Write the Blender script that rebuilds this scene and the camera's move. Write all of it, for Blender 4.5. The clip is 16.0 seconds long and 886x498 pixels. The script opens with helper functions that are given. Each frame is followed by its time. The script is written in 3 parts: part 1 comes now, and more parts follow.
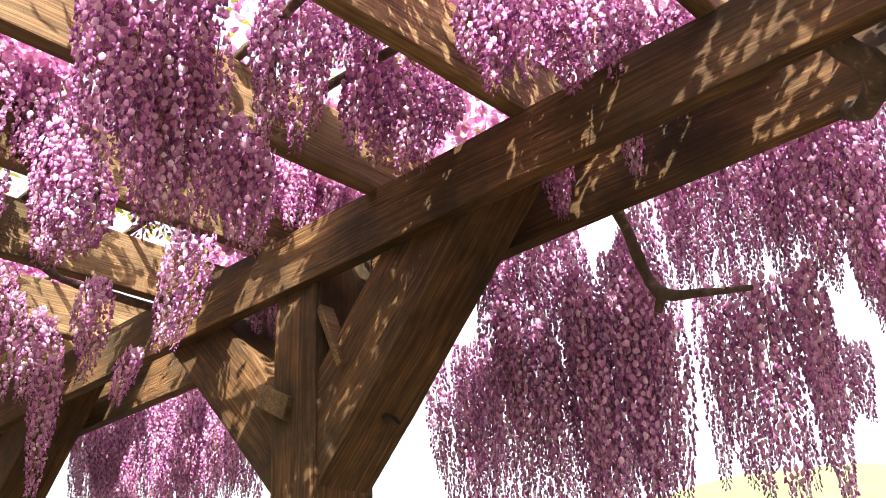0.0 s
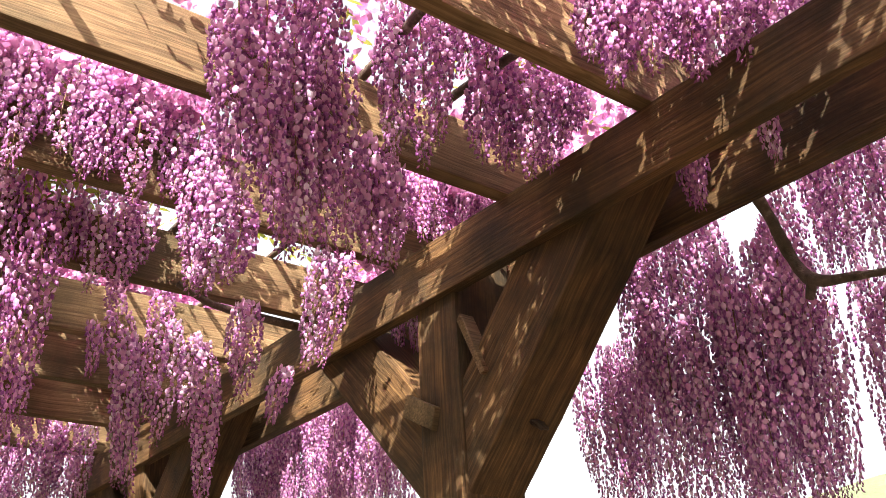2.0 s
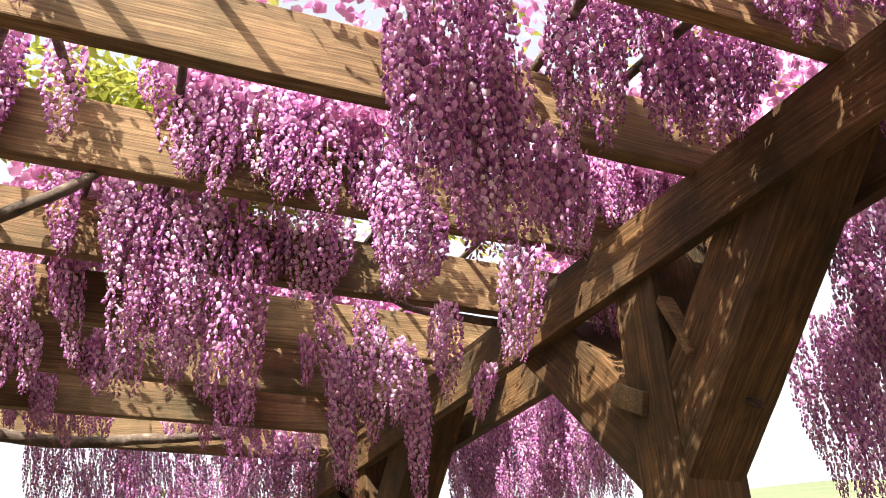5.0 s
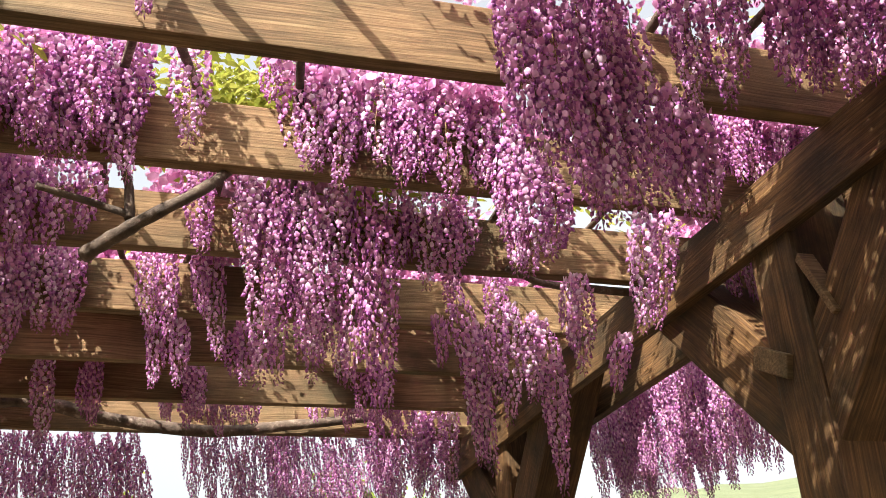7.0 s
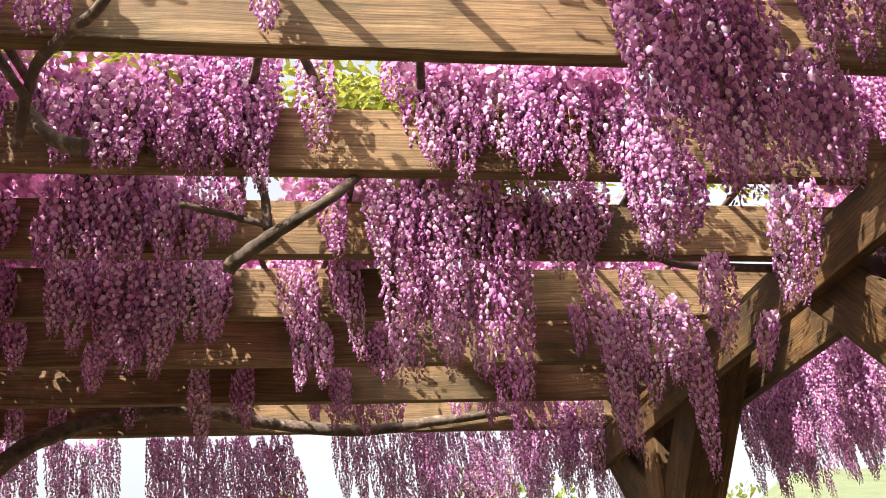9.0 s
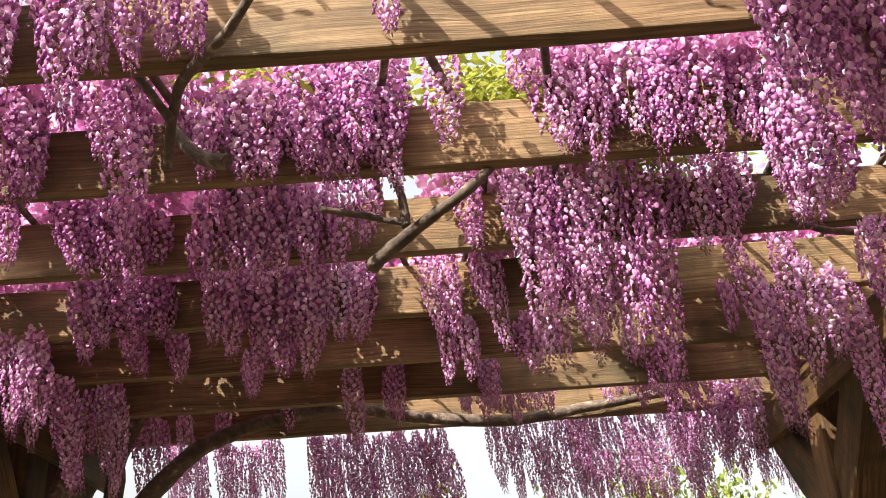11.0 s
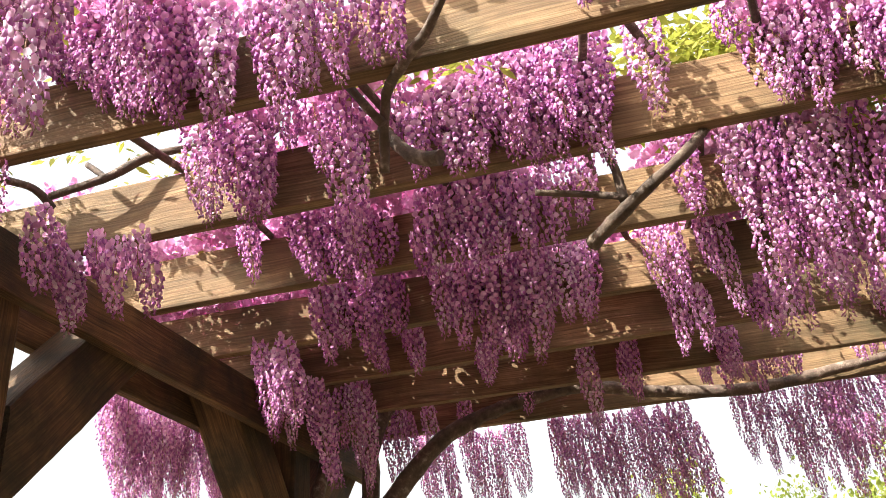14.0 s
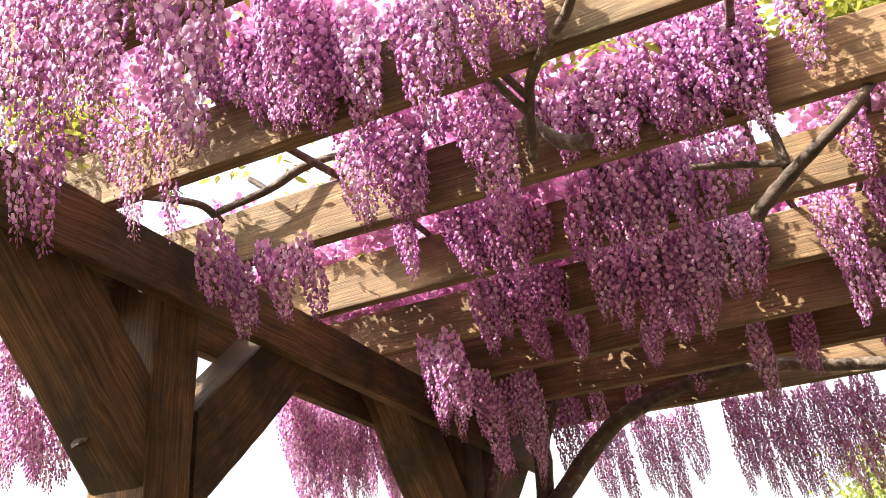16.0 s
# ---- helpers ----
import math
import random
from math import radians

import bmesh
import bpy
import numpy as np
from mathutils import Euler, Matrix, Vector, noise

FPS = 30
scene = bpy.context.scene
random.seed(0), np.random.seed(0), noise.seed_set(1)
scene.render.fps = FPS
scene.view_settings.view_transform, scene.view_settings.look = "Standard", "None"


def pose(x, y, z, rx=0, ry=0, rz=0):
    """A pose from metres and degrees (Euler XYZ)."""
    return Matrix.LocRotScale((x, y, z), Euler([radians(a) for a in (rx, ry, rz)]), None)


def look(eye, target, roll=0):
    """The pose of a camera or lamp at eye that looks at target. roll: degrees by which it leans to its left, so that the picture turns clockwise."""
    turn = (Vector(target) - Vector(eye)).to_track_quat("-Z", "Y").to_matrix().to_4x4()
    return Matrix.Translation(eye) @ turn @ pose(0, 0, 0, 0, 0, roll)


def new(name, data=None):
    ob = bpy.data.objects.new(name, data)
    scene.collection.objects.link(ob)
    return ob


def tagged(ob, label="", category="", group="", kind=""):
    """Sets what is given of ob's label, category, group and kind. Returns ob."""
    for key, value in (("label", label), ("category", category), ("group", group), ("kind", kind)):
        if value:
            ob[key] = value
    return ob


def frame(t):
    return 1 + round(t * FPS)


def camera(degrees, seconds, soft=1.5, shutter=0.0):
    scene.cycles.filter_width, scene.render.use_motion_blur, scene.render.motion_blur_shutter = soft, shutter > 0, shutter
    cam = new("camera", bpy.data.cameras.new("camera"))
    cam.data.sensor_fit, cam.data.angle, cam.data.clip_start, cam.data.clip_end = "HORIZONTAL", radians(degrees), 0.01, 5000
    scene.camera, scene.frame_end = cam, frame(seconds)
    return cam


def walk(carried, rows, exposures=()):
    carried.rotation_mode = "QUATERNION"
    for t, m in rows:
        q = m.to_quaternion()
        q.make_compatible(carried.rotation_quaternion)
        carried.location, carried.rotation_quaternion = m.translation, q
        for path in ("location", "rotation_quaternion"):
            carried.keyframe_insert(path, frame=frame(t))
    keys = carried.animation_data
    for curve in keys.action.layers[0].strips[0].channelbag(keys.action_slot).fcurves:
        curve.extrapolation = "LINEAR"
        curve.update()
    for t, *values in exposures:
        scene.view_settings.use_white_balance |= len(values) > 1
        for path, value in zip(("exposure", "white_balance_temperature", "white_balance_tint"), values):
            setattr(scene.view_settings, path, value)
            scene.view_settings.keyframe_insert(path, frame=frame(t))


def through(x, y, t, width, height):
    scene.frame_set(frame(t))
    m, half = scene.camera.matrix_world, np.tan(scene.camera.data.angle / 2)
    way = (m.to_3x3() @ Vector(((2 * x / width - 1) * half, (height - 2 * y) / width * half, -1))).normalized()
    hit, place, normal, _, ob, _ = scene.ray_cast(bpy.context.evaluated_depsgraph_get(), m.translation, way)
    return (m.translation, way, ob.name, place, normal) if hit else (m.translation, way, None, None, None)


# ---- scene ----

# ---- camera and its turn under the pergola ----
cam = camera(50.0, 16.0, soft=0.9)
EYE = (0.0, 0.0, 1.5)
# seconds, then the turn in degrees
TURNS = [
    (0.0, 116.14, 2.45, -46.64), (0.5, 116.51, 2.49, -43.87), (1.0, 116.89, 2.5, -41.74), (1.5, 117.05, 2.47, -39.78),
    (2.0, 116.89, 2.55, -37.52), (2.5, 116.59, 2.64, -36.09), (3.0, 116.78, 2.64, -33.4), (3.5, 116.59, 2.66, -31.47),
    (4.0, 116.68, 2.59, -29.33), (6.5, 116.47, 2.8, -18.07), (7.0, 116.02, 2.82, -16.06), (7.5, 116.2, 2.81, -13.63),
    (8.0, 116.08, 2.87, -11.49), (8.5, 116.07, 2.9, -9.34), (11.0, 115.89, 3.13, 2.2), (11.5, 116.02, 3.2, 5.0),
    (12.0, 116.18, 3.1, 7.67), (12.5, 116.0, 2.98, 10.03), (13.0, 115.63, 3.09, 12.26), (13.5, 115.43, 3.05, 14.69),
    (14.0, 115.58, 3.06, 16.84), (14.5, 115.77, 3.08, 19.48), (15.0, 115.63, 3.07, 22.27), (15.5, 115.63, 3.0, 24.88),
    (16.0, 115.51, 2.97, 27.18)]
walk(cam, [(t, pose(*EYE, a, b, c)) for t, a, b, c in TURNS], exposures=[(0.0, 1.74), (4.0, 1.5), (7.0, 1.25), (11.0, 1.28), (13.0, 1.5), (16.0, 1.7)])

# ---- world, sun ----
TO_SUN = Vector((-0.82, -0.82, 1.05)).normalized()
world = bpy.data.worlds.new("world")
scene.world = world
world.use_nodes = True
wt = world.node_tree
sky = wt.nodes.new("ShaderNodeTexSky")
sky.sky_type = "NISHITA"
sky.sun_disc = False
sky.sun_elevation = math.asin(TO_SUN.z)
sky.sun_rotation = math.atan2(TO_SUN.x, TO_SUN.y)
sky.dust_density = 7.0
sky.ozone_density = 0.4
sky.air_density = 1.5
wt.nodes["Background"].inputs["Strength"].default_value = 0.15
haze = wt.nodes.new("ShaderNodeHueSaturation")
haze.inputs["Saturation"].default_value = 0.25
wt.links.new(sky.outputs[0], haze.inputs["Color"])
wt.links.new(haze.outputs[0], wt.nodes["Background"].inputs["Color"])
sun = new("sun", bpy.data.lights.new("sun", "SUN"))
sun.data.energy = 5.0
sun.data.angle = radians(0.5)
sun.data.color = (1.0, 0.95, 0.88)
sun.matrix_world = look((0, 0, 10), Vector((0, 0, 10)) - TO_SUN)


# ---- materials ----
def material(name):
    m = bpy.data.materials.new(name)
    m.use_nodes = True
    nt = m.node_tree
    return m, nt, nt.nodes["Principled BSDF"]


def node(nt, kind, **values):
    n = nt.nodes.new(kind)
    for key, value in values.items():
        n.inputs[key].default_value = value
    return n


def ramp(nt, stops, fac=None):
    n = nt.nodes.new("ShaderNodeValToRGB")
    e = n.color_ramp.elements
    while len(e) < len(stops):
        e.new(0.5)
    for el, (p, c) in zip(e, stops):
        el.position, el.color = p, (*c, 1)
    if fac is not None:
        nt.links.new(fac, n.inputs[0])
    return n


def mixed(nt, a, b, fac, blend="MIX"):
    n = nt.nodes.new("ShaderNodeMix")
    n.data_type, n.blend_type = "RGBA", blend
    for value, slot in ((fac, 0), (a, 6), (b, 7)):
        if isinstance(value, (int, float)):
            n.inputs[slot].default_value = value
        elif isinstance(value, tuple):
            n.inputs[slot].default_value = (*value, 1)
        else:
            nt.links.new(value, n.inputs[slot])
    return n.outputs[2]


def wood(name, pale, mid, dark, stain=(0.05, 0.045, 0.02), worn=0.7):
    """Weathered sawn timber, its grain along the object's x axis."""
    m, nt, bsdf = material(name)
    L = nt.links.new
    co = nt.nodes.new("ShaderNodeTexCoord")
    info = nt.nodes.new("ShaderNodeObjectInfo")
    shift = nt.nodes.new("ShaderNodeVectorMath")
    shift.operation = "MULTIPLY_ADD"
    L(info.outputs["Random"], shift.inputs[0])
    shift.inputs[1].default_value = (31, 17, 23)
    L(co.outputs["Object"], shift.inputs[2])
    warp = node(nt, "ShaderNodeTexNoise", Scale=2.2, Detail=2.0)
    L(shift.outputs[0], warp.inputs["Vector"])
    add = nt.nodes.new("ShaderNodeVectorMath")
    add.operation = "MULTIPLY_ADD"
    L(warp.outputs["Color"], add.inputs[0])
    add.inputs[1].default_value = (0.0, 0.05, 0.05)
    L(shift.outputs[0], add.inputs[2])
    squeeze = nt.nodes.new("ShaderNodeMapping")
    squeeze.inputs["Scale"].default_value = (1.6, 85, 85)
    L(add.outputs[0], squeeze.inputs["Vector"])
    grain = node(nt, "ShaderNodeTexNoise", Scale=2.0, Detail=5.0, Roughness=0.6)
    L(squeeze.outputs[0], grain.inputs["Vector"])
    ring = nt.nodes.new("ShaderNodeTexWave")
    ring.bands_direction = "Z"
    for key, value in (("Scale", 0.62), ("Distortion", 9.0), ("Detail", 3.0), ("Detail Scale", 1.3)):
        ring.inputs[key].default_value = value
    soft = nt.nodes.new("ShaderNodeMapping")
    soft.inputs["Scale"].default_value = (0.6, 58, 58)
    L(add.outputs[0], soft.inputs["Vector"])
    L(soft.outputs[0], ring.inputs["Vector"])
    base = ramp(nt, [(0.25, dark), (0.5, mid), (0.75, pale)], grain.outputs["Fac"])
    lines = ramp(nt, [(0.0, (0.55, 0.47, 0.4)), (0.35, (0.95, 0.93, 0.9)), (1.0, (1, 1, 1))], ring.outputs["Fac"])
    c = mixed(nt, base.outputs[0], lines.outputs[0], 0.5, "MULTIPLY")
    wide = nt.nodes.new("ShaderNodeMapping")
    wide.inputs["Scale"].default_value = (0.9, 9, 9)
    L(add.outputs[0], wide.inputs["Vector"])
    streak = node(nt, "ShaderNodeTexNoise", Scale=2.0, Detail=4.0, Roughness=0.6)
    L(wide.outputs[0], streak.inputs["Vector"])
    tone = ramp(nt, [(0.3, (0.42, 0.38, 0.34)), (0.62, (1.15, 1.15, 1.15))], streak.outputs["Fac"])
    c = mixed(nt, c, tone.outputs[0], 0.8, "MULTIPLY")
    blot = node(nt, "ShaderNodeTexNoise", Scale=3.5, Detail=6.0, Roughness=0.65)
    L(shift.outputs[0], blot.inputs["Vector"])
    br = ramp(nt, [(0.40, (0, 0, 0)), (0.68, (1, 1, 1))], blot.outputs["Fac"])
    sc = nt.nodes.new("ShaderNodeMath")
    sc.operation = "MULTIPLY"
    L(br.outputs[0], sc.inputs[0])
    sc.inputs[1].default_value = worn
    c = mixed(nt, c, stain, sc.outputs[0])
    L(c, bsdf.inputs["Base Color"])
    bsdf.inputs["Roughness"].default_value = 0.78
    bsdf.inputs["Specular IOR Level"].default_value = 0.3
    summed = nt.nodes.new("ShaderNodeMath")
    L(grain.outputs["Fac"], summed.inputs[0])
    L(streak.outputs["Fac"], summed.inputs[1])
    bump = node(nt, "ShaderNodeBump", Strength=0.6, Distance=0.004)
    L(summed.outputs[0], bump.inputs["Height"])
    L(bump.outputs[0], bsdf.inputs["Normal"])
    return m


def thin(name, stops, through=0.45, rough=0.5, gloss=0.35, veins=60.0):
    """A petal or a leaf: light shines partly through it."""
    m, nt, bsdf = material(name)
    L = nt.links.new
    geo = nt.nodes.new("ShaderNodeNewGeometry")
    info = nt.nodes.new("ShaderNodeObjectInfo")
    blend = nt.nodes.new("ShaderNodeMath")
    blend.operation = "MULTIPLY_ADD"
    L(geo.outputs["Random Per Island"], blend.inputs[0])
    blend.inputs[1].default_value = 0.58
    low = nt.nodes.new("ShaderNodeMath")
    low.operation = "MULTIPLY"
    L(info.outputs["Random"], low.inputs[0])
    low.inputs[1].default_value = 0.42
    L(low.outputs[0], blend.inputs[2])
    col = ramp(nt, stops, blend.outputs[0]).outputs[0]
    co = nt.nodes.new("ShaderNodeTexCoord")
    tex = node(nt, "ShaderNodeTexNoise", Scale=veins, Detail=3.0)
    L(co.outputs["Object"], tex.inputs["Vector"])
    vr = ramp(nt, [(0.3, (0.72, 0.66, 0.72)), (0.62, (1, 1, 1))], tex.outputs["Fac"])
    col = mixed(nt, col, vr.outputs[0], 0.8, "MULTIPLY")
    L(col, bsdf.inputs["Base Color"])
    bsdf.inputs["Roughness"].default_value = rough
    bsdf.inputs["Specular IOR Level"].default_value = gloss
    tl = nt.nodes.new("ShaderNodeBsdfTranslucent")
    L(col, tl.inputs["Color"])
    mx = nt.nodes.new("ShaderNodeMixShader")
    mx.inputs[0].default_value = through
    L(bsdf.outputs[0], mx.inputs[1])
    L(tl.outputs[0], mx.inputs[2])
    L(mx.outputs[0], nt.nodes["Material Output"].inputs["Surface"])
    return m


def rough_stuff(name, stops, scale, bump=0.5, roughness=0.9, distance=0.01):
    m, nt, bsdf = material(name)
    L = nt.links.new
    co = nt.nodes.new("ShaderNodeTexCoord")
    a = node(nt, "ShaderNodeTexNoise", Scale=scale, Detail=8.0, Roughness=0.65)
    b = node(nt, "ShaderNodeTexNoise", Scale=scale * 0.13, Detail=3.0)
    L(co.outputs["Object"], a.inputs["Vector"])
    L(co.outputs["Object"], b.inputs["Vector"])
    both = nt.nodes.new("ShaderNodeMath")
    both.operation = "MULTIPLY_ADD"
    L(a.outputs["Fac"], both.inputs[0])
    both.inputs[1].default_value = 0.6
    half = nt.nodes.new("ShaderNodeMath")
    half.operation = "MULTIPLY"
    L(b.outputs["Fac"], half.inputs[0])
    half.inputs[1].default_value = 0.4
    L(half.outputs[0], both.inputs[2])
    L(ramp(nt, stops, both.outputs[0]).outputs[0], bsdf.inputs["Base Color"])
    bsdf.inputs["Roughness"].default_value = roughness
    bp = node(nt, "ShaderNodeBump", Strength=bump, Distance=distance)
    L(a.outputs["Fac"], bp.inputs["Height"])
    L(bp.outputs[0], bsdf.inputs["Normal"])
    return m


WOOD = wood("weathered_timber", (0.37, 0.245, 0.125), (0.235, 0.142, 0.068), (0.085, 0.047, 0.021))
POST_WOOD = wood("post_timber", (0.27, 0.155, 0.06), (0.135, 0.07, 0.026), (0.045, 0.023, 0.009), stain=(0.02, 0.017, 0.009), worn=0.95)
PETAL = thin("lilac_petal", [(0.0, (0.62, 0.20, 0.46)), (0.3, (0.78, 0.35, 0.61)), (0.65, (0.88, 0.54, 0.75)), (1.0, (0.95, 0.83, 0.90))], 0.28, 0.42, gloss=0.5)
KEEL = thin("violet_keel_petal", [(0.0, (0.38, 0.09, 0.37)), (0.5, (0.58, 0.20, 0.52)), (1.0, (0.76, 0.43, 0.70))], 0.25)
BUD = thin("mauve_bud", [(0.0, (0.30, 0.07, 0.22)), (0.5, (0.42, 0.13, 0.32)), (1.0, (0.56, 0.27, 0.38))], 0.25)
STALK = thin("raceme_stalk", [(0.0, (0.22, 0.2, 0.06)), (0.5, (0.34, 0.2, 0.11)), (1.0, (0.36, 0.28, 0.09))], 0.15)
LEAF = thin("young_leaf", [(0.0, (0.16, 0.2, 0.03)), (0.5, (0.3, 0.32, 0.05)), (1.0, (0.42, 0.4, 0.1))], 0.5)
TREE_LEAF = thin("tree_leaf", [(0.0, (0.12, 0.17, 0.025)), (0.5, (0.24, 0.28, 0.045)), (1.0, (0.36, 0.36, 0.08))], 0.45, veins=6.0)
BARK = rough_stuff("vine_bark", [(0.34, (0.03, 0.02, 0.014)), (0.54, (0.12, 0.082, 0.055)), (0.68, (0.42, 0.34, 0.26))], 34.0, 0.9, 0.85, 0.006)
TREE_BARK = rough_stuff("tree_bark", [(0.3, (0.06, 0.045, 0.03)), (0.7, (0.2, 0.16, 0.12))], 9.0, 0.8)
GRASS = rough_stuff("meadow_grass", [(0.3, (0.075, 0.095, 0.04)), (0.5, (0.11, 0.13, 0.06)), (0.7, (0.17, 0.18, 0.095))], 0.6, 0.6, 0.95, 0.3)
def bounce_earth(m):
    """Earth under the pergola, in the meadow's one sheet: unseen, added to set bounce."""
    nt = m.node_tree
    bsdf = nt.nodes["Principled BSDF"]
    col = bsdf.inputs["Base Color"].links[0].from_socket
    co = nt.nodes.new("ShaderNodeTexCoord")
    dist = nt.nodes.new("ShaderNodeVectorMath")
    dist.operation = "LENGTH"
    nt.links.new(co.outputs["Object"], dist.inputs[0])
    r = nt.nodes.new("ShaderNodeMapRange")
    r.inputs["From Min"].default_value, r.inputs["From Max"].default_value = 9.0, 13.0
    nt.links.new(dist.outputs["Value"], r.inputs["Value"])
    nt.links.new(mixed(nt, (0.085, 0.06, 0.037), col, r.outputs[0]), bsdf.inputs["Base Color"])


bounce_earth(GRASS)
KNOT = rough_stuff("knot_wood", [(0.3, (0.015, 0.01, 0.006)), (0.7, (0.07, 0.035, 0.015))], 60.0, 0.8, 0.8, 0.003)


# ---- mesh helpers ----
def mesh_object(name, verts, faces, mats, slots=None, smooth=False, parent=None):
    me = bpy.data.meshes.new(name)
    me.from_pydata(verts, [], faces)
    for m in mats:
        me.materials.append(m)
    if slots is not None:
        me.polygons.foreach_set("material_index", slots)
    if smooth:
        me.polygons.foreach_set("use_smooth", [True] * len(me.polygons))
    me.update()
    ob = new(name, me)
    ob.parent = parent
    return ob


def part(name, bm, mat, parent=None, label=""):
    me = bpy.data.meshes.new(name)
    bm.to_mesh(me)
    bm.free()
    me.materials.append(mat)
    ob = new(name, me)
    ob.parent = parent
    if label:
        ob["label"] = label
    return ob


def plank(length, depth, thick, seed, bevel=0.005, wear=0.0025, cuts=24):
    """A sawn board along x, centred, with eased and slightly worn edges."""
    bm = bmesh.new()
    bmesh.ops.create_cube(bm, size=1.0, matrix=Matrix.Diagonal((length, thick, depth, 1)))
    long = [e for e in bm.edges if abs((e.verts[0].co - e.verts[1].co).x) > 0.5 * length]
    bmesh.ops.bevel(bm, geom=long, offset=bevel, segments=2, affect="EDGES", profile=0.6)
    long = [e for e in bm.edges if abs((e.verts[0].co - e.verts[1].co).x) > 0.5 * length]
    bmesh.ops.subdivide_edges(bm, edges=long, cuts=cuts)
    for v in bm.verts:
        q = Vector((v.co.x * 3.0, v.co.y * 9.0, v.co.z * 9.0)) + Vector((seed * 3.7, seed * 1.9, 0))
        v.co += wear * noise.noise_vector(q) + wear * 0.6 * noise.noise_vector(q * 4.0)
    bmesh.ops.recalc_face_normals(bm, faces=bm.faces)
    return bm


def tube(points, radii, rings=8, steps=7, rough=0.12, seed=0.0):
    """A tapering knotty tube through points."""
    pts = [Vector(p) for p in points]
    line, rad = [], []
    for i in range(len(pts) - 1):
        a, b, c, d = pts[max(i - 1, 0)], pts[i], pts[i + 1], pts[min(i + 2, len(pts) - 1)]
        for k in range(steps if i < len(pts) - 2 else steps + 1):
            u = k / steps
            line.append(0.5 * (2 * b + (c - a) * u + (2 * a - 5 * b + 4 * c - d) * u * u + (3 * b - a - 3 * c + d) * u ** 3))
            rad.append(radii[i] + (radii[i + 1] - radii[i]) * u)
    bm = bmesh.new()
    loops, side = [], Vector((0.31, 0.77, 0.55))
    for i, p in enumerate(line):
        along = (line[min(i + 1, len(line) - 1)] - line[max(i - 1, 0)]).normalized()
        side = (side - along * side.dot(along)).normalized()
        other = along.cross(side)
        ring = []
        for k in range(rings):
            ang = 2 * math.pi * k / rings
            out = side * math.cos(ang) + other * math.sin(ang)
            r = rad[i] * (1 + rough * 2 * noise.noise(p * 28 + out * 1.3 + Vector((seed, 0, 0))))
            ring.append(bm.verts.new(p + out * r))
        loops.append(ring)
    for a, b in zip(loops, loops[1:]):
        for k in range(rings):
            f = bm.faces.new((a[k], a[(k + 1) % rings], b[(k + 1) % rings], b[k]))
            f.smooth = True
    bm.faces.new(loops[0][::-1])
    bm.faces.new(loops[-1])
    return bm


# ---- ground ----
def ground_height(x, y):
    far = math.hypot(x, y)
    az = math.degrees(math.atan2(x, y))
    rise = max(0.0, far - 25.0)
    swell = max(0.0, min(1.0, (az - 12) / 16, (125 - az) / 18), 0.9 * min(1.0, (-28 - az) / 8, (az + 75) / 12))
    h = min((0.222 + 0.012 * math.sin(az * 0.31)) * rise, 62 + 5 * math.sin(az * 0.2)) * swell
    h += 0.8 * noise.noise(Vector((x * 0.03, y * 0.03, 0))) * min(1, rise / 20)
    return max(h, -0.2) if far > 6 else 0.0


def build_ground():
    verts, faces = [], []
    rings = [0.0, 1, 2, 4, 6, 9, 13, 18, 25, 32, 40, 50, 62, 76, 95, 120, 150, 190, 240, 320, 450, 700, 1200, 2200, 4000]
    n = 144
    for r in rings:
        for k in range(n):
            a = 2 * math.pi * k / n
            x, y = r * math.sin(a), r * math.cos(a)
            verts.append((x, y, ground_height(x, y)))
    for i in range(len(rings) - 1):
        for k in range(n):
            k2 = (k + 1) % n
            faces.append((i * n + k2, i * n + k, (i + 1) * n + k, (i + 1) * n + k2))
    ob = mesh_object("ground", verts, faces, [GRASS], smooth=True)
    tagged(ob, "green meadow rising to a grassy hillside", "ground", kind="structure")


build_ground()


# ---- pergola: beams, rafters, posts ----
BEAM_LOW, BEAM_TOP = 2.485, 2.643
RAFTER_LOW, RAFTER_TOP = 2.640, 2.807
PITCH, FIRST = 0.45, 1.4735
Y0, Y1 = -1.35, 4.42


KNEE_Z = 1.90


def knee(seed, thick):
    """A knee brace along x that starts below the post's axis: its foot cut to the post's face, its head level under the rafters."""
    bm = plank(1.1, 0.2, thick, seed, 0.012, 0.004, 16)
    for v in bm.verts:
        v.co.x += 0.5
        v.co.z += 0.1
    r = math.sqrt(0.5)
    up, out = Vector((r, 0, r)), Vector((r, 0, -r))
    bmesh.ops.bisect_plane(bm, geom=bm.verts[:] + bm.edges[:] + bm.faces[:], plane_co=out * 0.05, plane_no=-out, clear_outer=True)
    bmesh.ops.bisect_plane(bm, geom=bm.verts[:] + bm.edges[:] + bm.faces[:], plane_co=up * (2.632 - KNEE_Z), plane_no=up, clear_outer=True)
    bmesh.ops.holes_fill(bm, edges=[e for e in bm.edges if e.is_boundary])
    bmesh.ops.recalc_face_normals(bm, faces=bm.faces)
    return bm


def knot_hole():
    bm = bmesh.new()
    bmesh.ops.create_icosphere(bm, subdivisions=3, radius=1.0, matrix=Matrix.Diagonal((0.024, 0.036, 0.008, 1)))
    for v in bm.verts:
        v.co *= 1 + 0.35 * noise.noise(v.co * 90)
    return bm


